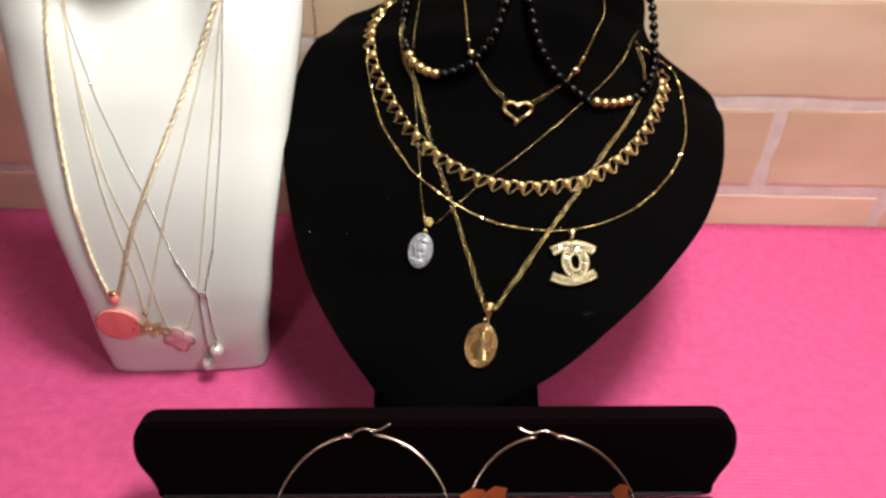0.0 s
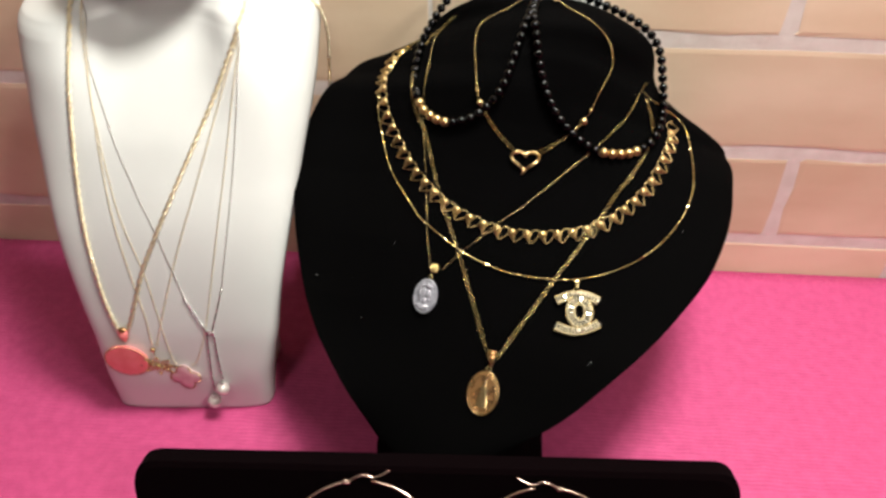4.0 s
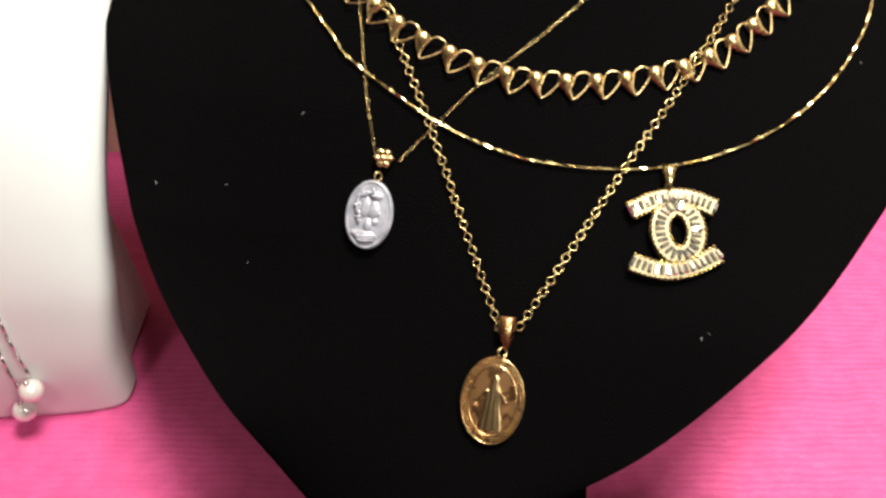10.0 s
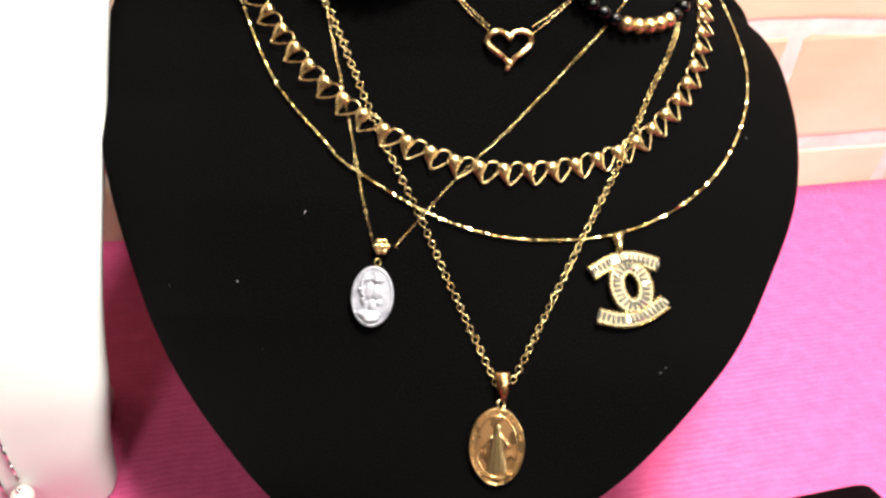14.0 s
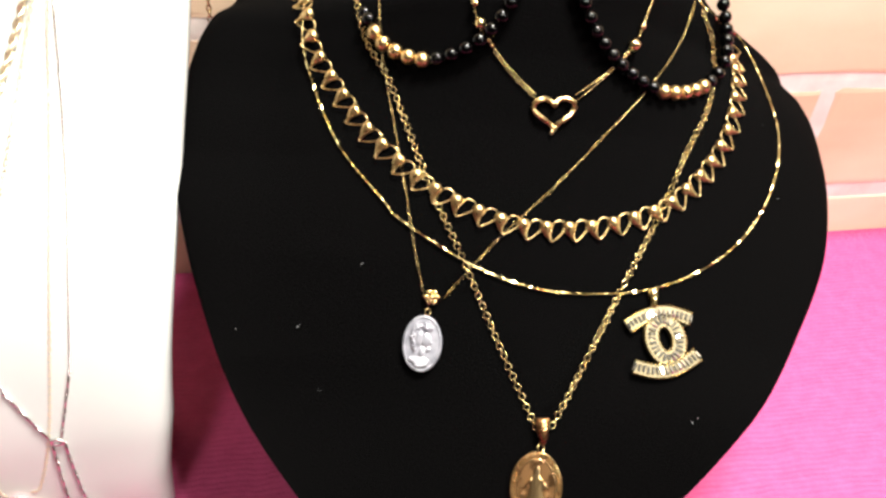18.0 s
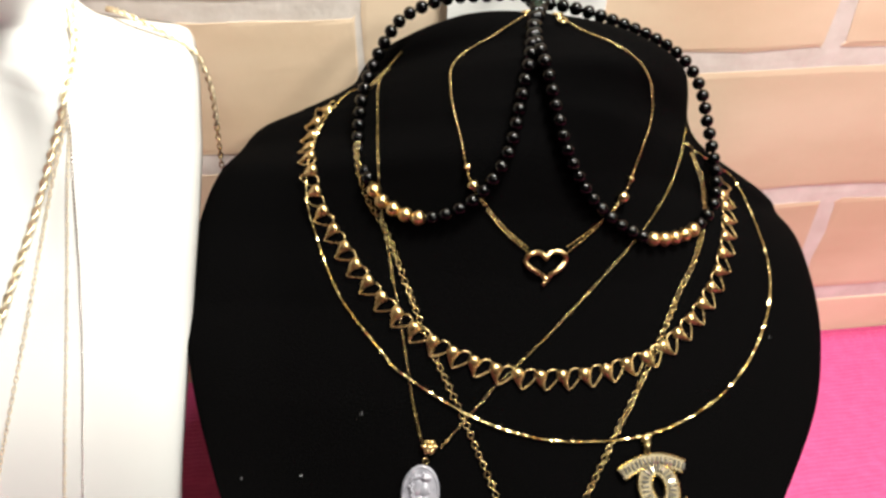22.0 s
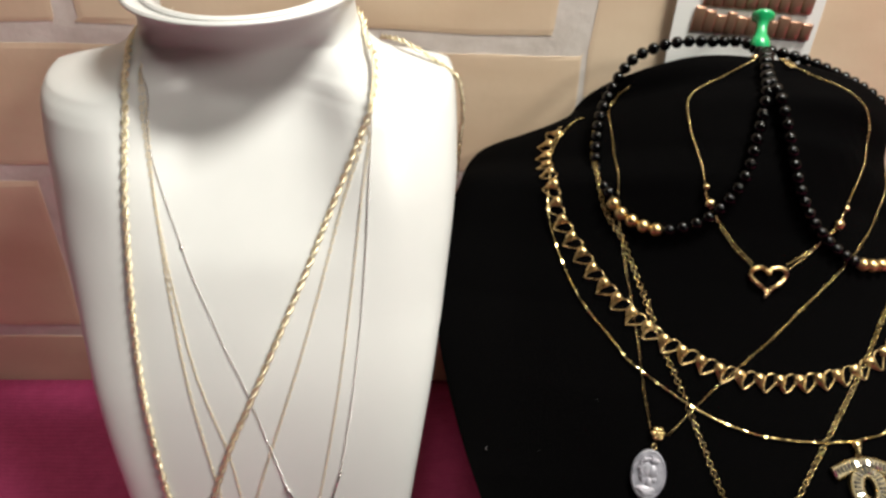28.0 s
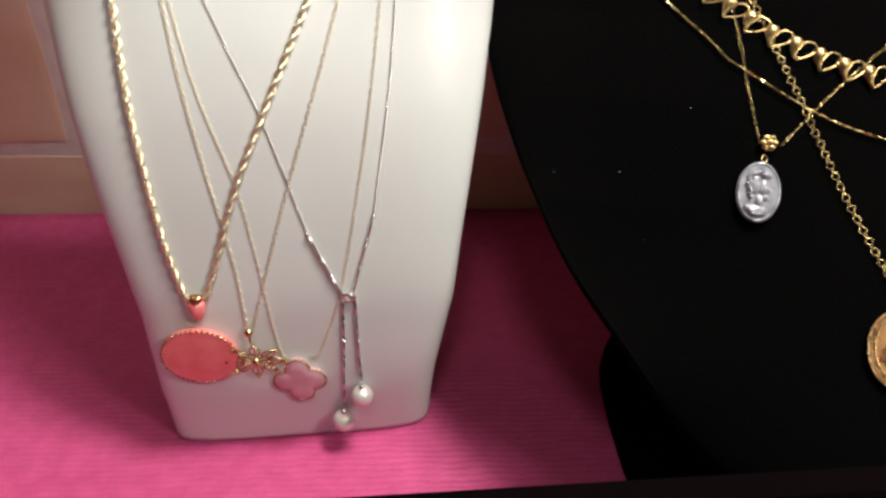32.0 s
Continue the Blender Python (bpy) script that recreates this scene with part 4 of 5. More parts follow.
def name_card():
    top = thing("jewellery_card", "white jewellery card with raised rose-gold lettering bars, against the wall", "card", (0.0254, -0.003, 0.13))
    m = Matrix.Translation((0.0254, -0.0036, 0.2000)) @ pose(0, 0, 0, 90)
    bm = bmesh.new()
    block(bm, (-0.0296, -0.072, -0.0004), (0.0296, 0.036, 0.0004), 0.0002, 1, m)
    part("sheet", bm, CARD, top, smooth=False)
    rnd = random.Random(11)
    tilt = m @ pose(0, 0, 0, 0, 0, -3.5)
    for words, y, h in ((((-0.0222, 0.0018), (0.0040, 0.0235)), -0.0002, 0.0074), (((-0.0200, 0.0215),), 0.0100, 0.0070)):
        for x0, x1 in words:
            x = x0
            while x < x1:
                w = rnd.uniform(0.0036, 0.0052)
                tall = h * (1.35 if x == x0 else rnd.choice((0.92, 1.0, 1.0, 1.2)))
                bm = bmesh.new()
                block(bm, (x, y - h / 2, 0.0003), (x + w, y - h / 2 + tall, 0.0019), 0.0007, 2, tilt)
                part("lettering_bar", bm, LETTER_GOLD, top, "raised rose-gold bar")
                x += w + 0.0001


name_card()


# ---- the white bust ----
WX = -0.1592


def middle(z):
    return WX - 0.018 * z - 0.0002 + float(np.interp(z, (0, 0.022, 0.05, 0.08, 0.12, 0.16, 0.188), (0.0025, 0.0034, 0.0063, 0.0058, 0.0044, 0.002, -0.0022)))


def roundness(z):
    return float(np.interp(z, (0.0, 0.03, 0.11, 0.182, 0.200), (5.0, 4.4, 2.8, 2.8, 2.0)))


W_Z = (0.0, 0.010, 0.022, 0.050, 0.075, 0.105, 0.130, 0.150, 0.168, 0.178, 0.1845, 0.188, 0.1905, 0.193, 0.196, 0.2005, 0.2065, 0.2120, 0.216, 0.2185, 0.2195, 0.2180)
W_W = (0.0421, 0.0427, 0.0438, 0.0472, 0.0513, 0.0581, 0.0639, 0.0685, 0.0717, 0.0731, 0.0734, 0.0719, 0.0643, 0.0531, 0.0463, 0.0405, 0.038, 0.0376, 0.0385, 0.0392, 0.0385, 0.0365)
W_Y = (-0.1372, -0.1380, -0.1386, -0.1354, -0.1289, -0.1177, -0.1036, -0.0926, -0.0828, -0.0759, -0.0714, -0.069, -0.0681, -0.0675, -0.0671, -0.0669, -0.0669, -0.0678, -0.0705, -0.0732, -0.0722, -0.068)
W_D = (0.0111, 0.0129, 0.0145, 0.0124, 0.0116, 0.0158, 0.0234, 0.0317, 0.0412, 0.0458, 0.0476, 0.0485, 0.0465, 0.0445, 0.0425, 0.043, 0.041, 0.04, 0.041, 0.042, 0.041, 0.039)


def hollow(x, z):
    """The neck's concave sweep between its rim and the chest."""
    if not 0.118 < z < 0.2180:
        return 0.0
    deep = curve_value((0.110, 0.118, 0.140, 0.155, 0.170, 0.184, 0.198, 0.207, 0.2140, 0.2180, 0.2200), (0, 0, 0.0030, 0.0095, 0.0175, 0.0230, 0.0240, 0.0190, 0.0090, 0, 0), z)
    return deep * math.exp(-((x - middle(z)) / 0.0325) ** 4)


def white_value(values, z):
    return curve_value(W_Z[:-1], values[:-1], z)


def white_face(x, z):
    """The y of the white bust's front at a place of its plan."""
    w, y, d = white_value(W_W, z), white_value(W_Y, z), white_value(W_D, z)
    q = min(abs(x - middle(z)) / w, 0.995)
    p = roundness(z)
    return y + d * (1 - (1 - q ** p) ** (1 / p)) + 0.07 * (x - WX) + hollow(x, z)


def white_bust():
    bm = bmesh.new()
    index = np.linspace(0, len(W_Z) - 1, 150)
    cols = 48
    layers = []
    for inner in (0.0, 0.0045):
        grid = []
        for f in index:
            z = float(np.interp(f, range(len(W_Z)), W_Z))
            w, y, d = [white_value(v, z) if f <= len(W_Z) - 2 else float(np.interp(f, range(len(W_Z)), v)) for v in (W_W, W_Y, W_D)]
            w, y = w - inner, y + inner * 1.1
            p = roundness(z)
            line = []
            for k in range(cols + 1):
                a = -math.pi / 2 + math.pi * k / cols
                q = math.copysign(abs(math.sin(a)) ** (2 / p), a)
                x = w * q
                base = 0.004 * max(0.0, (abs(x) - 0.038) / 0.006) ** 2 if z < 0.008 else 0.0
                line.append(bm.verts.new((middle(z) + x, y + d * (1 - max(0.0, 1 - abs(q) ** p) ** (1 / p)) + 0.07 * x + hollow(middle(z) + x, z), max(z, min(base, 0.006)) + 0.0004)))
            grid.append(line)
        layers.append(grid)
        for a, b in zip(grid, grid[1:]):
            for k in range(cols):
                bm.faces.new((a[k], a[k + 1], b[k + 1], b[k]))
    front, back = layers
    for a, b in ((front[0], back[0]), (front[-1], back[-1])):
        for k in range(cols):
            bm.faces.new((a[k], a[k + 1], b[k + 1], b[k]))
    for k in (0, -1):
        for j in range(len(index) - 1):
            bm.faces.new((front[j][k], front[j + 1][k], back[j + 1][k], back[j][k]))
    # its foot behind
    block(bm, (WX - 0.0405, -0.1220, 0.0004), (WX + 0.0400, -0.088, 0.048), 0.002, 2)
    return single("necklace_bust", bm, CERAMIC, "glossy white resin necklace bust standing on the pink cloth", "display bust", group="necklace busts")


white_bust()


def white_out(p):
    e = 0.002
    dx = (white_face(p.x + e, p.z) - white_face(p.x - e, p.z)) / (2 * e)
    dz = (white_face(p.x, p.z + e) - white_face(p.x, p.z - e)) / (2 * e)
    return Vector((dx, -1, dz)).normalized()


def hang(points, lift=0.0008, step=0.0012):
    """A line over the white bust through (x, z) or (x, z, y) in millimetres."""
    flat = smooth_line([(p[0] / 1000, p[1] / 1000, (p[2] / 1000 if len(p) > 2 else white_face(p[0] / 1000, p[1] / 1000))) for p in points], step)
    loose = [Vector((p[0] / 1000, p[1] / 1000)) for p in points if len(p) > 2]
    out = []
    for q in flat:
        if min([(Vector((q.x, q.y)) - a).length for a in loose] or [1]) > 0.008:
            q = Vector((q.x, q.y, white_face(q.x, q.y)))
        p = Vector((q.x, q.z, q.y))
        out.append(p + lift * white_out(p))
    return out


def rope(line, r, turn=0.0086):
    """Two strands twisted round each other, each of three wires, in one mesh."""
    bm = bmesh.new()
    far = 0.0
    wires = [[] for _ in range(6)]
    for i, (p, (t, s, u)) in enumerate(zip(line, frames_of(line))):
        if i:
            far += (line[i] - line[i - 1]).length
        for k, wire in enumerate(wires):
            a = 2 * math.pi * (far / turn + (k // 3) / 2)
            b = 2 * math.pi * (-far / turn * 3 + (k % 3) / 3)
            d, e = math.cos(a) * s + math.sin(a) * u, math.cos(a) * u - math.sin(a) * s
            wire.append(p + d * r * 0.54 + (math.cos(b) * d + math.sin(b) * e) * r * 0.27)
    for wire in wires:
        tube(bm, wire, r * 0.24, 5)
    return bm


def rope_necklace():
    top = thing("coral_pendant_necklace", "thick gold rope chain with a round coral pendant", "necklace", (-0.183, white_face(-0.183, 0.04), 0.04), "necklaces on the white bust")
    line = hang(((-199, 205, -15), (-204, 200, -33), (-202.5, 195.5, -51.5), (-201.4, 186.9), (-199.5, 156), (-197, 124.4), (-192.2, 93.4), (-188.7, 73.5), (-185.4, 60.8), (-182.9, 56.8), (-178.1, 61.6), (-168.5, 88.5), (-161.2, 104), (-149.2, 128), (-132.2, 161.2), (-123.8, 180.5), (-120.8, 189, -63), (-120.4, 195, -50), (-123.4, 202, -28), (-130, 206, -12)), 0.0015, 0.0006)
    part("rope_chain", rope(line, 0.00122), ROPE_GOLD, top)
    bm = bmesh.new()
    tapered_bail(bm, Matrix.Translation((-0.1818, white_face(-0.182, 0.055) - 0.002, 0.0588)) @ pose(0, 0, 0, 90), 0.0062, 0.0058, 0.0032)
    part("bail", bm, CORAL, top)
    bm = bmesh.new()
    tapered_bail(bm, Matrix.Translation((-0.1818, white_face(-0.182, 0.058) - 0.0022, 0.0606)) @ pose(0, 0, 0, 90), 0.0026, 0.0046, 0.0030)
    part("bail_cap", bm, MEDAL_GOLD, top, "worn gold cap of the bail")
    y = white_face(-0.183, 0.04)
    m = Matrix.Translation((-0.1830, y - 0.0012, 0.0405)) @ pose(0, 0, 0, 90)
    bm = bmesh.new()
    oval_disc(bm, m, 0.0114, 0.0104, 0.0018, 0.0006)
    part("coral_disc", bm, CORAL, top)
    bm = bmesh.new()
    for k in range(46):
        a = 2 * math.pi * k / 46
        ball(bm, m @ Vector((0.0113 * math.cos(a), 0.0103 * math.sin(a), 0.0016)), 0.00052, 6, 5)
    part("beaded_edge", bm, GOLD, top)


rope_necklace()


def flower_necklace():
    top = thing("flower_pendant_necklace", "fine gold chain with an openwork gold flower pendant", "necklace", (-0.168, white_face(-0.168, 0.038), 0.038), "necklaces on the white bust")
    left = hang(((-195, 205, -15), (-199.5, 200, -33), (-198.5, 195.5, -50.5), (-196.8, 184.6), (-190.4, 156.1), (-183.5, 124.7), (-175.8, 92.7), (-170.4, 66.9), (-169, 49.4)), 0.0007, 0.001)
    right = hang(((-166.6, 49.1), (-155.7, 83.8), (-141.6, 124.4), (-130, 160.3), (-123, 179.4), (-120.8, 189, -63), (-120.4, 195, -50), (-123.4, 202, -28), (-130, 206, -12)), 0.0007, 0.001)
    for line in (left, right):
        part("chain", link_chain(line, 0.0016, 0.0010, 0.00017, white_out, around=7), CHAMPAGNE, top)
    y = white_face(-0.168, 0.04)
    bm = bmesh.new()
    ball(bm, (-0.1680, y - 0.0018, 0.0484), 0.0014, 10, 8)
    tube(bm, [Vector((-0.1680, y - 0.0018, 0.0484)), Vector((-0.1679, y - 0.002, 0.0445))], 0.0004, 6)
    part("bail", bm, GOLD, top)
    m = Matrix.Translation((-0.1668, y - 0.0034, 0.0385)) @ pose(0, 0, 0, 90) @ Matrix.Diagonal((1.22, 0.85, 1, 1))
    bm = bmesh.new()
    for k in range(8):
        turn = Matrix.Rotation(math.pi / 4 * k, 4, "Z")
        tube(bm, [m @ turn @ Vector((0.0012 + 0.0058 * j / 4, 0, 0)) for j in range(5)], 0.00036, 5)
        ring(bm, m @ turn @ pose(0.0046, 0, 0), 0.0021, 0.0013, 0.00032, 10, 5)
        ball(bm, m @ turn @ Vector((0.0072, 0, 0.0002)), 0.0007, 7, 5)
    ball(bm, m @ Vector((0, 0, 0.0003)), 0.0014, 10, 8)
    part("flower", bm, GOLD, top)


flower_necklace()


def clover_necklace():
    top = thing("clover_pendant_necklace", "very fine gold chain with a pink four-lobed pendant", "necklace", (-0.155, white_face(-0.155, 0.029), 0.029), "necklaces on the white bust")
    left = hang(((-195, 205, -15), (-199.5, 200, -33), (-198.5, 195.5, -50.5), (-195.9, 186), (-193.5, 172), (-189.3, 152.9), (-179, 118.5), (-168.7, 90.9), (-164.4, 69.9), (-160.2, 41), (-158.5, 36.5)), 0.0006, 0.001)
    right = hang(((-151, 36.5), (-147.7, 39), (-140.4, 60.1), (-132.6, 98.6), (-127.5, 132.8), (-124, 159.8), (-121.3, 180), (-120.8, 189, -63), (-120.4, 195, -50), (-123.4, 202, -28), (-130, 206, -12)), 0.0006, 0.001)
    for line in (left, right):
        part("chain", link_chain(line, 0.0014, 0.00085, 0.00015, white_out, around=6), CHAMPAGNE, top)
    y = white_face(-0.155, 0.029)
    m = Matrix.Translation((-0.1548, y - 0.0008, 0.0290)) @ pose(0, 0, 0, 90) @ pose(0, 0, 0, 0, 0, 4)

    def lobe(t, f=1.0):
        a = 2 * math.pi * t
        r = 0.0052 + 0.0027 * abs(math.cos(2 * a)) ** 0.9
        return Vector((f * r * math.cos(a), f * r * math.sin(a) * 1.08, 0))

    bm = bmesh.new()
    loops = []
    for f, z in ((1.0, 0.0), (1.0, 0.0011), (0.94, 0.0015), (0.5, 0.0017)):
        loops.append([bm.verts.new(m @ (lobe(k / 48, f) + Vector((0, 0, z)))) for k in range(48)])
    for a, b in zip(loops, loops[1:]):
        for k in range(48):
            bm.faces.new((a[k], a[(k + 1) % 48], b[(k + 1) % 48], b[k]))
    bm.faces.new(loops[0])
    bm.faces.new(loops[-1])
    part("pink_stone", bm, ROSE_STONE, top)
    bm = bmesh.new()
    for k in range(48):
        ball(bm, m @ (lobe(k / 48, 1.02) + Vector((0, 0, 0.0012))), 0.00048, 6, 5)
    part("beaded_edge", bm, GOLD, top)


clover_necklace()


def silver_lariat():
    top = thing("silver_lariat_necklace", "silver chain lariat with bar links and two hanging pearls", "necklace", (-0.139, white_face(-0.139, 0.055), 0.055), "necklaces on the white bust")
    left = hang(((-195, 205, -15), (-199.5, 200, -33), (-198.5, 195.5, -50.5), (-195.7, 189.7), (-194.1, 175.3), (-183.1, 149.3), (-170, 125), (-159.9, 105.5), (-149.3, 75.6)), 0.0006, 0.001)
    right = hang(((-130.7, 79.6), (-125.6, 112.6), (-122.5, 144.9), (-120.9, 178), (-120.8, 189, -63), (-120.4, 195, -50), (-123.4, 202, -28), (-130, 206, -12)), 0.0006, 0.001)
    for line in (left, right):
        part("chain", bead_chain(line, 0.00125, 0.00040, white_out), SILVER, top)
    bm = bmesh.new()
    ball(bm, (-0.1828, white_face(-0.1828, 0.1495) - 0.0008, 0.1495), 0.0008, 10, 8)
    part("ball", bm, SILVER, top)

    def bars(points):
        line = hang(points, 0.0010, 0.0006)
        far = 0.0
        knots = [line[0]]
        for a, b in zip(line, line[1:]):
            far += (b - a).length
            if far > 0.0068:
                knots.append(b)
                far = 0.0
        knots.append(line[-1])
        for a, b in zip(knots, knots[1:]):
            d = (b - a)
            bm = bmesh.new()
            tube(bm, [a + d * 0.08, b - d * 0.08], 0.00042, 6)
            part("bar_link", bm, SILVER, top)
            bm = bmesh.new()
            ball(bm, a, 0.00068, 8, 6)
            part("bead_link", bm, SILVER, top)

    bars(((-149.3, 75.6), (-144.6, 65.5), (-140.2, 56.6)))
    bars(((-130.7, 79.6), (-134.2, 68), (-137.6, 56.8)))
    bars(((-140.4, 56.5), (-141, 38), (-142.2, 15)))
    bars(((-136.8, 56.5), (-136.6, 38), (-136.2, 26)))
    bm = bmesh.new()
    y = white_face(-0.139, 0.057) - 0.0014
    ring(bm, Matrix.Translation((-0.1386, y, 0.0568)) @ pose(0, 0, 0, 90), 0.0019, 0.0012, 0.0005)
    part("slider", bm, SILVER, top)
    for x, z, r in ((-0.1424, 0.0112, 0.0037), (-0.1361, 0.0222, 0.0036)):
        bm = bmesh.new()
        ball(bm, (x, white_face(x, z) - r - 0.0002, z), r, 20, 14)
        pearl = part("pearl", bm, PEARL, top, "lustrous round white pearl")
        bm = bmesh.new()
        ball(bm, (x, white_face(x, z) - r - 0.0002, z + r + 0.0004), 0.0009, 8, 6)
        put("cap", mesh_of("cap", bm, SILVER), pearl)


silver_lariat()


def shoulder_chain():
    top = thing("loose_chain_end", "loose end of a gold rope chain over the white shoulder", "chain", (-0.1, -0.03, 0.2))
    line = smooth_line([Vector(p) for p in ((-0.1190, -0.0100, 0.1940), (-0.1140, -0.0185, 0.1966), (-0.1093, -0.0222, 0.1963), (-0.0990, -0.0262, 0.1918), (-0.0910, -0.0272, 0.1862), (-0.0886, -0.0270, 0.1812), (-0.0872, -0.0266, 0.1710), (-0.0876, -0.0266, 0.1580))], 0.0005)
    part("rope_chain", rope(line, 0.00105, 0.0070), ROPE_GOLD, top)
    bm = bmesh.new()
    for k in range(9):
        ring(bm, Matrix.Translation((-0.0877 - 0.0001 * k, -0.0266, 0.1570 - 0.0019 * k)) @ pose(0, 0, 0, 90, 0, 90 * (k % 2) + 20), 0.0007, 0.0013, 0.00028)
    part("extension_links", bm, PALE_GOLD, top)


shoulder_chain()


# ---- the earring box with the two name hoops ----
def earring_box():
    yaw = pose(-0.0182, -0.2490, 0.0, 0, 0, 2.2)
    top = thing("earring_box", "open plum-black velvet earring box on the pink cloth", "jewellery box", (-0.0185, -0.2485, 0.0))
    bm = bmesh.new()
    block(bm, (-0.1268, -0.0275, 0.0008), (0.1268, 0.0275, 0.0235), 0.004, 3, yaw)
    part("base", bm, BOX_VELVET, top)
    bm = bmesh.new()
    block(bm, (-0.1205, -0.0225, 0.0215), (0.1205, 0.0245, 0.0262), 0.0022, 3, yaw)
    pad = part("pad", bm, BOX_VELVET, top)
    bm = bmesh.new()
    corners = [(-0.1195, -0.0215), (0.1195, -0.0215), (0.1195, 0.0235), (-0.1195, 0.0235)]
    tube(bm, [yaw @ Vector((x, y, 0.0262)) for x, y in corners], 0.0005, 5, closed=True)
    put("seam", mesh_of("seam", bm, BOX_EDGE), pad)
    # lid: rounded upper corners, narrower at the hinge, leaning back
    tilt = yaw @ Matrix.Translation((0.0012, 0.0275, 0.0225)) @ pose(0, 0, 0, -20) @ Matrix.Diagonal((1.012, 1, 1.05, 1))
    outline = [(0.1215, 0.0), (0.1218, 0.004), (0.1240, 0.0095), (0.1272, 0.0150), (0.1288, 0.0195), (0.1291, 0.0235), (0.1288, 0.0275), (0.1281, 0.0308), (0.1268, 0.0338), (0.1247, 0.0360), (0.1220, 0.0373), (0.1190, 0.0378), (0.060, 0.0380), (0.0, 0.0380)]
    outline += [(-x, z) for x, z in outline[-2::-1]]
    bm = bmesh.new()
    loops = []
    for y, inset in ((0.0, 0.0022), (0.0012, 0.0), (0.0105, 0.0), (0.0125, 0.003)):
        loops.append([bm.verts.new(tilt @ Vector((x * (1 - inset / 0.129), y, max(0.0, z - inset * (z > 0.02))))) for x, z in outline])
    for a, b in zip(loops, loops[1:]):
        for k in range(len(a)):
            bm.faces.new((a[k - 1], a[k], b[k], b[k - 1]))
    bm.faces.new(loops[0])
    bm.faces.new(loops[-1])
    lid = part("lid", bm, BOX_VELVET, top, smooth=False)
    bm = bmesh.new()
    tube(bm, [yaw @ Vector((-0.1190, 0.0270, 0.0245)), yaw @ Vector((0.1190, 0.0270, 0.0240))], 0.0008, 8)
    part("hinge", bm, BOX_EDGE, top, "dark hinge fold")


earring_box()


def hoop_earring(centre, r, lean, label, spin, side=1):
    top = thing("hoop_earring", label, "earring", centre, "name hoop earrings")
    m = Matrix.Translation(centre) @ pose(0, 0, 0, 90 - lean, 0, 0) @ pose(0, 0, 0, 0, 0, spin)
    gap = radians(7)
    line = [m @ Vector((r * math.cos(a), r * math.sin(a), 0)) for a in np.linspace(math.pi / 2 + gap, 2.5 * math.pi - gap, 90)]
    bm = bmesh.new()
    tube(bm, line, 0.00066, 8)
    part("hoop", bm, WIRE, top)
    bm = bmesh.new()
    bend = [m @ Vector((side * x, y, z)) for x, y, z in ((-0.0048, r - 0.0004, 0), (-0.0020, r + 0.0014, 0.0004), (0.0020, r + 0.0022, 0.0004), (0.0048, r + 0.0012, 0), (0.0085, r + 0.0022, -0.0004), (0.0118, r + 0.0042, -0.0008))]
    tube(bm, smooth_line(bend, 0.0008), 0.00055, 6)
    part("ear_wire", bm, WIRE, top)
    bm = bmesh.new()
    for x in (-0.0052, -0.0066):
        ball(bm, m @ Vector((side * x, r - 0.0006, 0)), 0.0013, 10, 8)
    part("clasp", bm, WIRE, top)
    return top, m


def letter_plate(top, m, text, unit, start, foot):
    """A word of broad-nib letters cut from sheet metal; unit: the height of a small letter."""
    pen = {
        "Q": (1.28, (((0.55, 1.30), (0.18, 1.08), (0.02, 0.62), (0.18, 0.20), (0.58, 0.02), (0.98, 0.28), (1.06, 0.70), (0.90, 1.10), (0.55, 1.30)), ((0.46, 1.12), (0.46, 0.25)), ((0.46, 0.72), (0.70, 0.78)), ((0.66, 0.08), (0.98, -0.16), (1.22, -0.02)))),
        "u": (0.86, (((-0.06, 0.90), (0.06, 0.98), (0.06, 0.16), (0.22, 0.02), (0.52, 0.20)), ((0.42, 0.90), (0.54, 0.98), (0.54, 0.14), (0.74, 0.02)))),
        "e": (0.72, (((0.10, 0.80), (0.10, 0.20), (0.28, 0.02), (0.58, 0.18)), ((0.10, 0.78), (0.32, 0.98), (0.50, 0.72), (0.16, 0.46)))),
        "n": (0.90, (((-0.08, 0.88), (0.06, 0.96), (0.06, 0.14), (0.22, 0.02)), ((0.08, 0.74), (0.36, 0.98), (0.54, 0.84), (0.54, 0.14), (0.74, 0.02)))),
    }
    nib = Vector((0.135, 0.105))
    x = start
    for letter in text:
        step, strokes = pen[letter]
        bm = bmesh.new()
        rise = 0.0004
        for stroke in strokes:
            for a, b in zip(stroke, stroke[1:]):
                a, b = Vector(a), Vector(b)
                run = (b - a).normalized()
                # a thin stroke along the nib still keeps some body
                side = nib if abs(run.cross(nib)) > 0.075 else Vector((-run.y, run.x)) * 0.08
                a, b = a - run * 0.02, b + run * 0.02
                pts = [a - side, b - side, b + side, a + side]
                low = [bm.verts.new(m @ Vector((x + p.x * unit * 1.12, foot + p.y * unit, 0.0004))) for p in pts]
                high = [bm.verts.new(m @ Vector((x + p.x * unit * 1.12, foot + p.y * unit, rise + 0.0011))) for p in pts]
                rise += 0.00002
                for k in range(4):
                    bm.faces.new((low[k - 1], low[k], high[k], high[k - 1]))
                bm.faces.new(low[::-1])
                bm.faces.new(high)
        bmesh.ops.recalc_face_normals(bm, faces=bm.faces)
        part("letter", bm, COPPER, top, "copper-toned letter cut from sheet metal", smooth=False)
        x += step * unit * 1.12


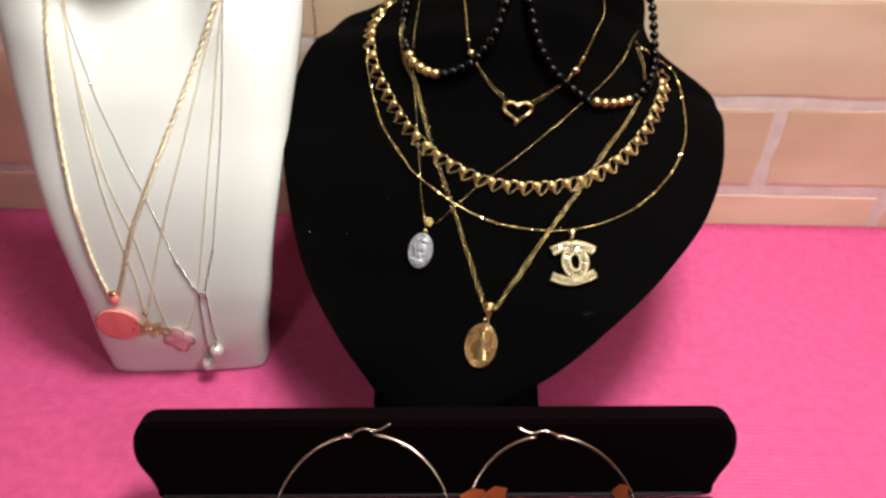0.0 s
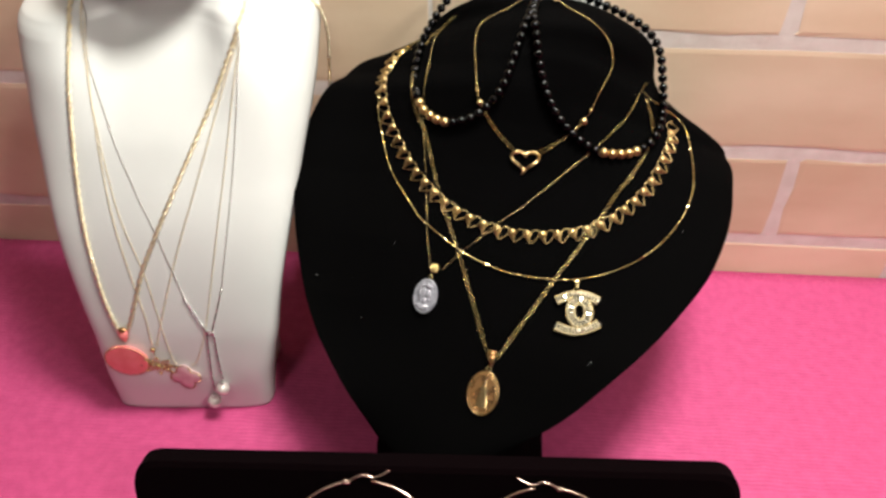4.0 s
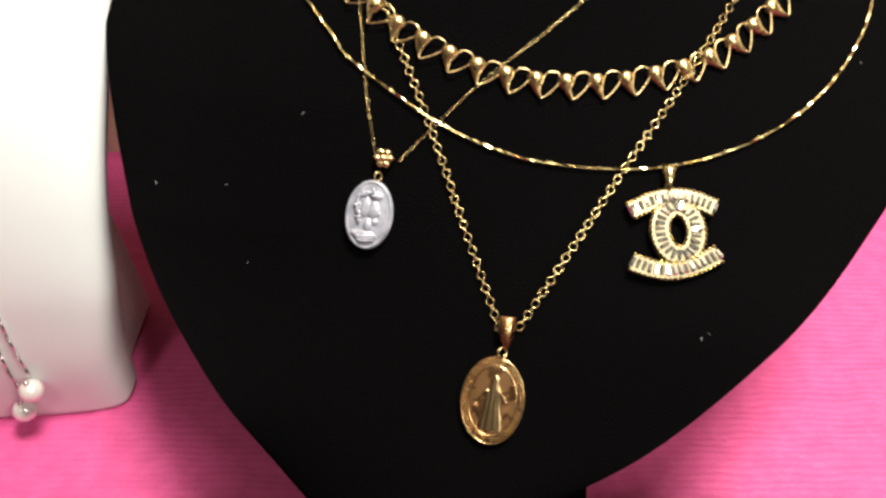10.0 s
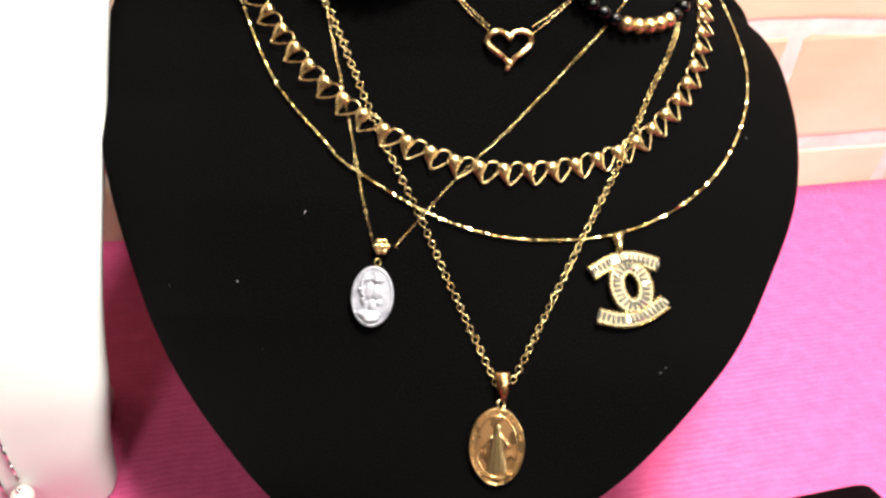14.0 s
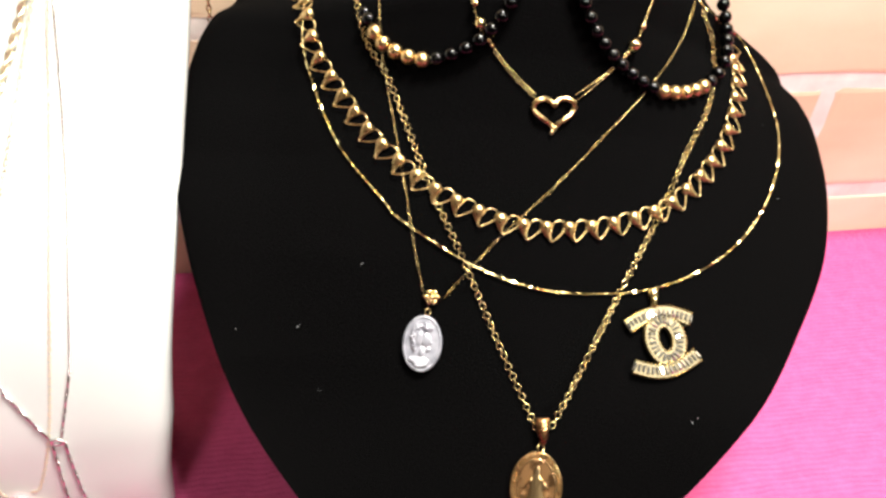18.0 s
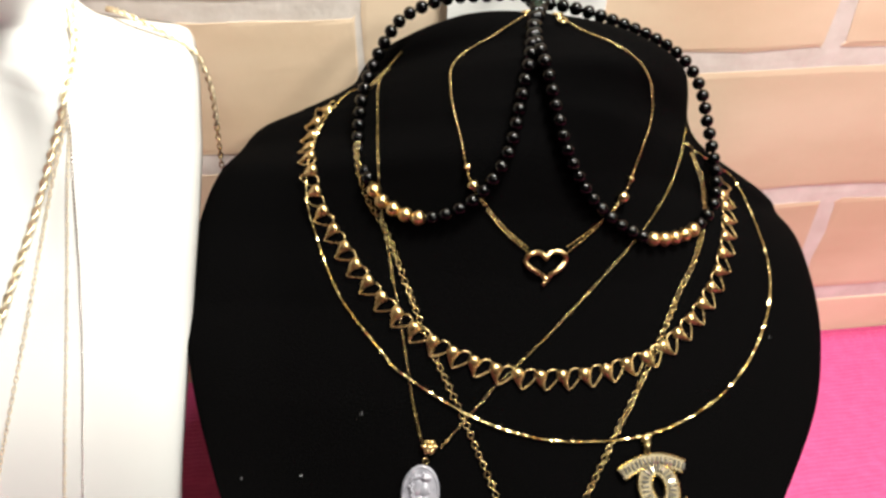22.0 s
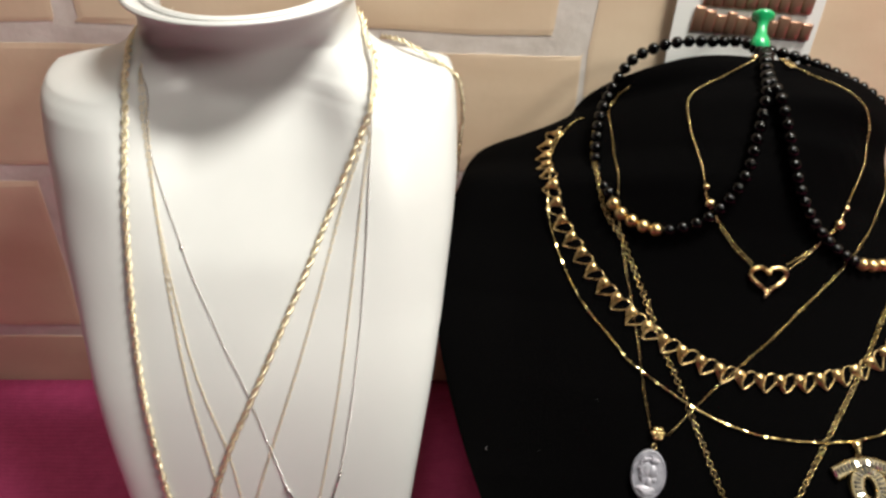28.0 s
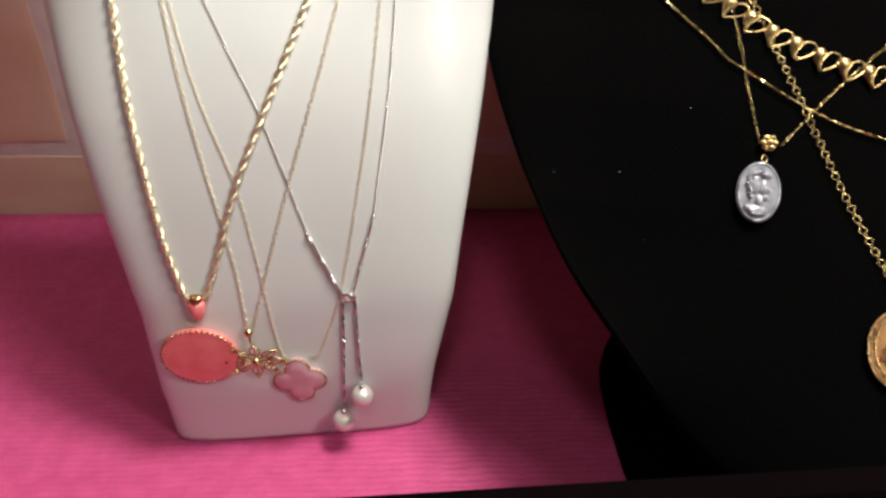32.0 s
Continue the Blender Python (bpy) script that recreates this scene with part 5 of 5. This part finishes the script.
def stroke_plate(top, m):
    """A plain plate of upright bars with slanted feet, in place of a personal name."""
    bars = ((-0.0320, -0.0165, 0.0150, 0.0084), (-0.0225, -0.0185, 0.0155, 0.0078), (-0.0130, -0.0150, 0.0110, 0.0072), (-0.0040, -0.0165, 0.0075, 0.0056), (0.0045, -0.0155, 0.0080, 0.0052), (0.0125, -0.0160, 0.0075, 0.0052), (0.0205, -0.0150, 0.0080, 0.0052), (0.0285, -0.0130, 0.0150, 0.0056))
    for x, y0, y1, w in bars:
        bm = bmesh.new()
        pts = [(x - w / 2 - 0.0012, y0 + 0.003), (x, y0), (x + w / 2 + 0.0012, y0 + 0.0032), (x + w / 2, y0 + 0.0055), (x + w / 2, y1 - 0.003), (x + w / 2 + 0.0010, y1 - 0.0008), (x, y1), (x - w / 2 - 0.001, y1 - 0.0028), (x - w / 2, y1 - 0.005), (x - w / 2, y0 + 0.005)]
        low = [bm.verts.new(m @ Vector((a, b, 0.0004))) for a, b in pts]
        high = [bm.verts.new(m @ Vector((a, b, 0.0016))) for a, b in pts]
        for k in range(len(pts)):
            bm.faces.new((low[k - 1], low[k], high[k], high[k - 1]))
        bm.faces.new(low[::-1])
        bm.faces.new(high)
        part("plate_bar", bm, LIT_COPPER, top, "copper-toned upright bar", smooth=False)
    bm = bmesh.new()
    block(bm, (-0.0345, -0.0035, 0.0002), (0.0300, 0.0010, 0.0012), 0.0003, 1, m)
    part("cross_bar", bm, LIT_COPPER, top, "copper-toned joining bar", smooth=False)


left_hoop, m = hoop_earring(Vector((-0.0472, -0.2478, 0.0440)), 0.0358, 60, "large metal hoop earring with a copper-toned word plate", 3)
letter_plate(left_hoop, m, "Queen", 0.0146, -0.0352, -0.0098)
right_hoop, m = hoop_earring(Vector((0.0296, -0.2438, 0.0418)), 0.0350, 60, "large metal hoop earring with copper-toned plate bars", 3, -1)
stroke_plate(right_hoop, m)

# ---- specks of lint on the velvet ----
bm = bmesh.new()
rnd = random.Random(3)
for s, r in ((-66.2, -31.2), (-83.8, -32.5), (-59.2, -49.2), (83.4, 14.5), (45.4, -53.9), (47, -52.6), (81.8, 39.9), (-48.8, -12.5)):
    p = bust_point(s / 1000, r / 1000, face_of(s / 1000, r / 1000) + 0.0003)
    d = Vector((rnd.uniform(-1, 1), rnd.uniform(-1, 1), rnd.uniform(-1, 1))).normalized() * rnd.uniform(0.0002, 0.0004)
    tube(bm, [p - d, p + d * 0.2 + 0.0001 * OUT, p + d], 0.00005, 4)
single("lint", bm, LINT, "tiny white lint specks clinging to the black velvet", "lint", kind="stuff")

# ---- bricks of the wall ----
FULL = [brick_mesh(k) for k in range(5)]


def panel(x_from, x_to, joints, starts, pitch, gap):
    """Rows of bricks; joints: heights of the bed joints; starts: one upright joint of each row."""
    k = 0
    for row, (z0, z1) in enumerate(zip(joints, joints[1:])):
        x = starts[row % len(starts)]
        while x > x_from:
            x -= pitch
        while x < x_to:
            a, b = max(x + gap / 2, x_from), min(x + pitch - gap / 2, x_to)
            if b - a > 0.012:
                low, high = (z0 + gap / 2 if z0 > 0.001 else -0.004), z1 - gap / 2
                put("brick", FULL[k % 5], WALL, Matrix.Translation((a, 0.0, low)) @ Matrix.Diagonal((b - a, 1, high - low, 1)))
                k += 1
            x += pitch


panel(-0.035, 0.74, (0.0, 0.0275, 0.0922, 0.1612, 0.2275, 0.2940, 0.3610, 0.4280, 0.4950, 0.5620), (0.070, 0.1812, 0.062, 0.1545), 0.196, 0.0088)
panel(-0.74, -0.0368, (0.0, 0.0340, 0.1255, 0.1885, 0.2545, 0.3210, 0.3880, 0.4550, 0.5220), (-0.165, -0.2675, -0.150, -0.0460), 0.196, 0.0086)
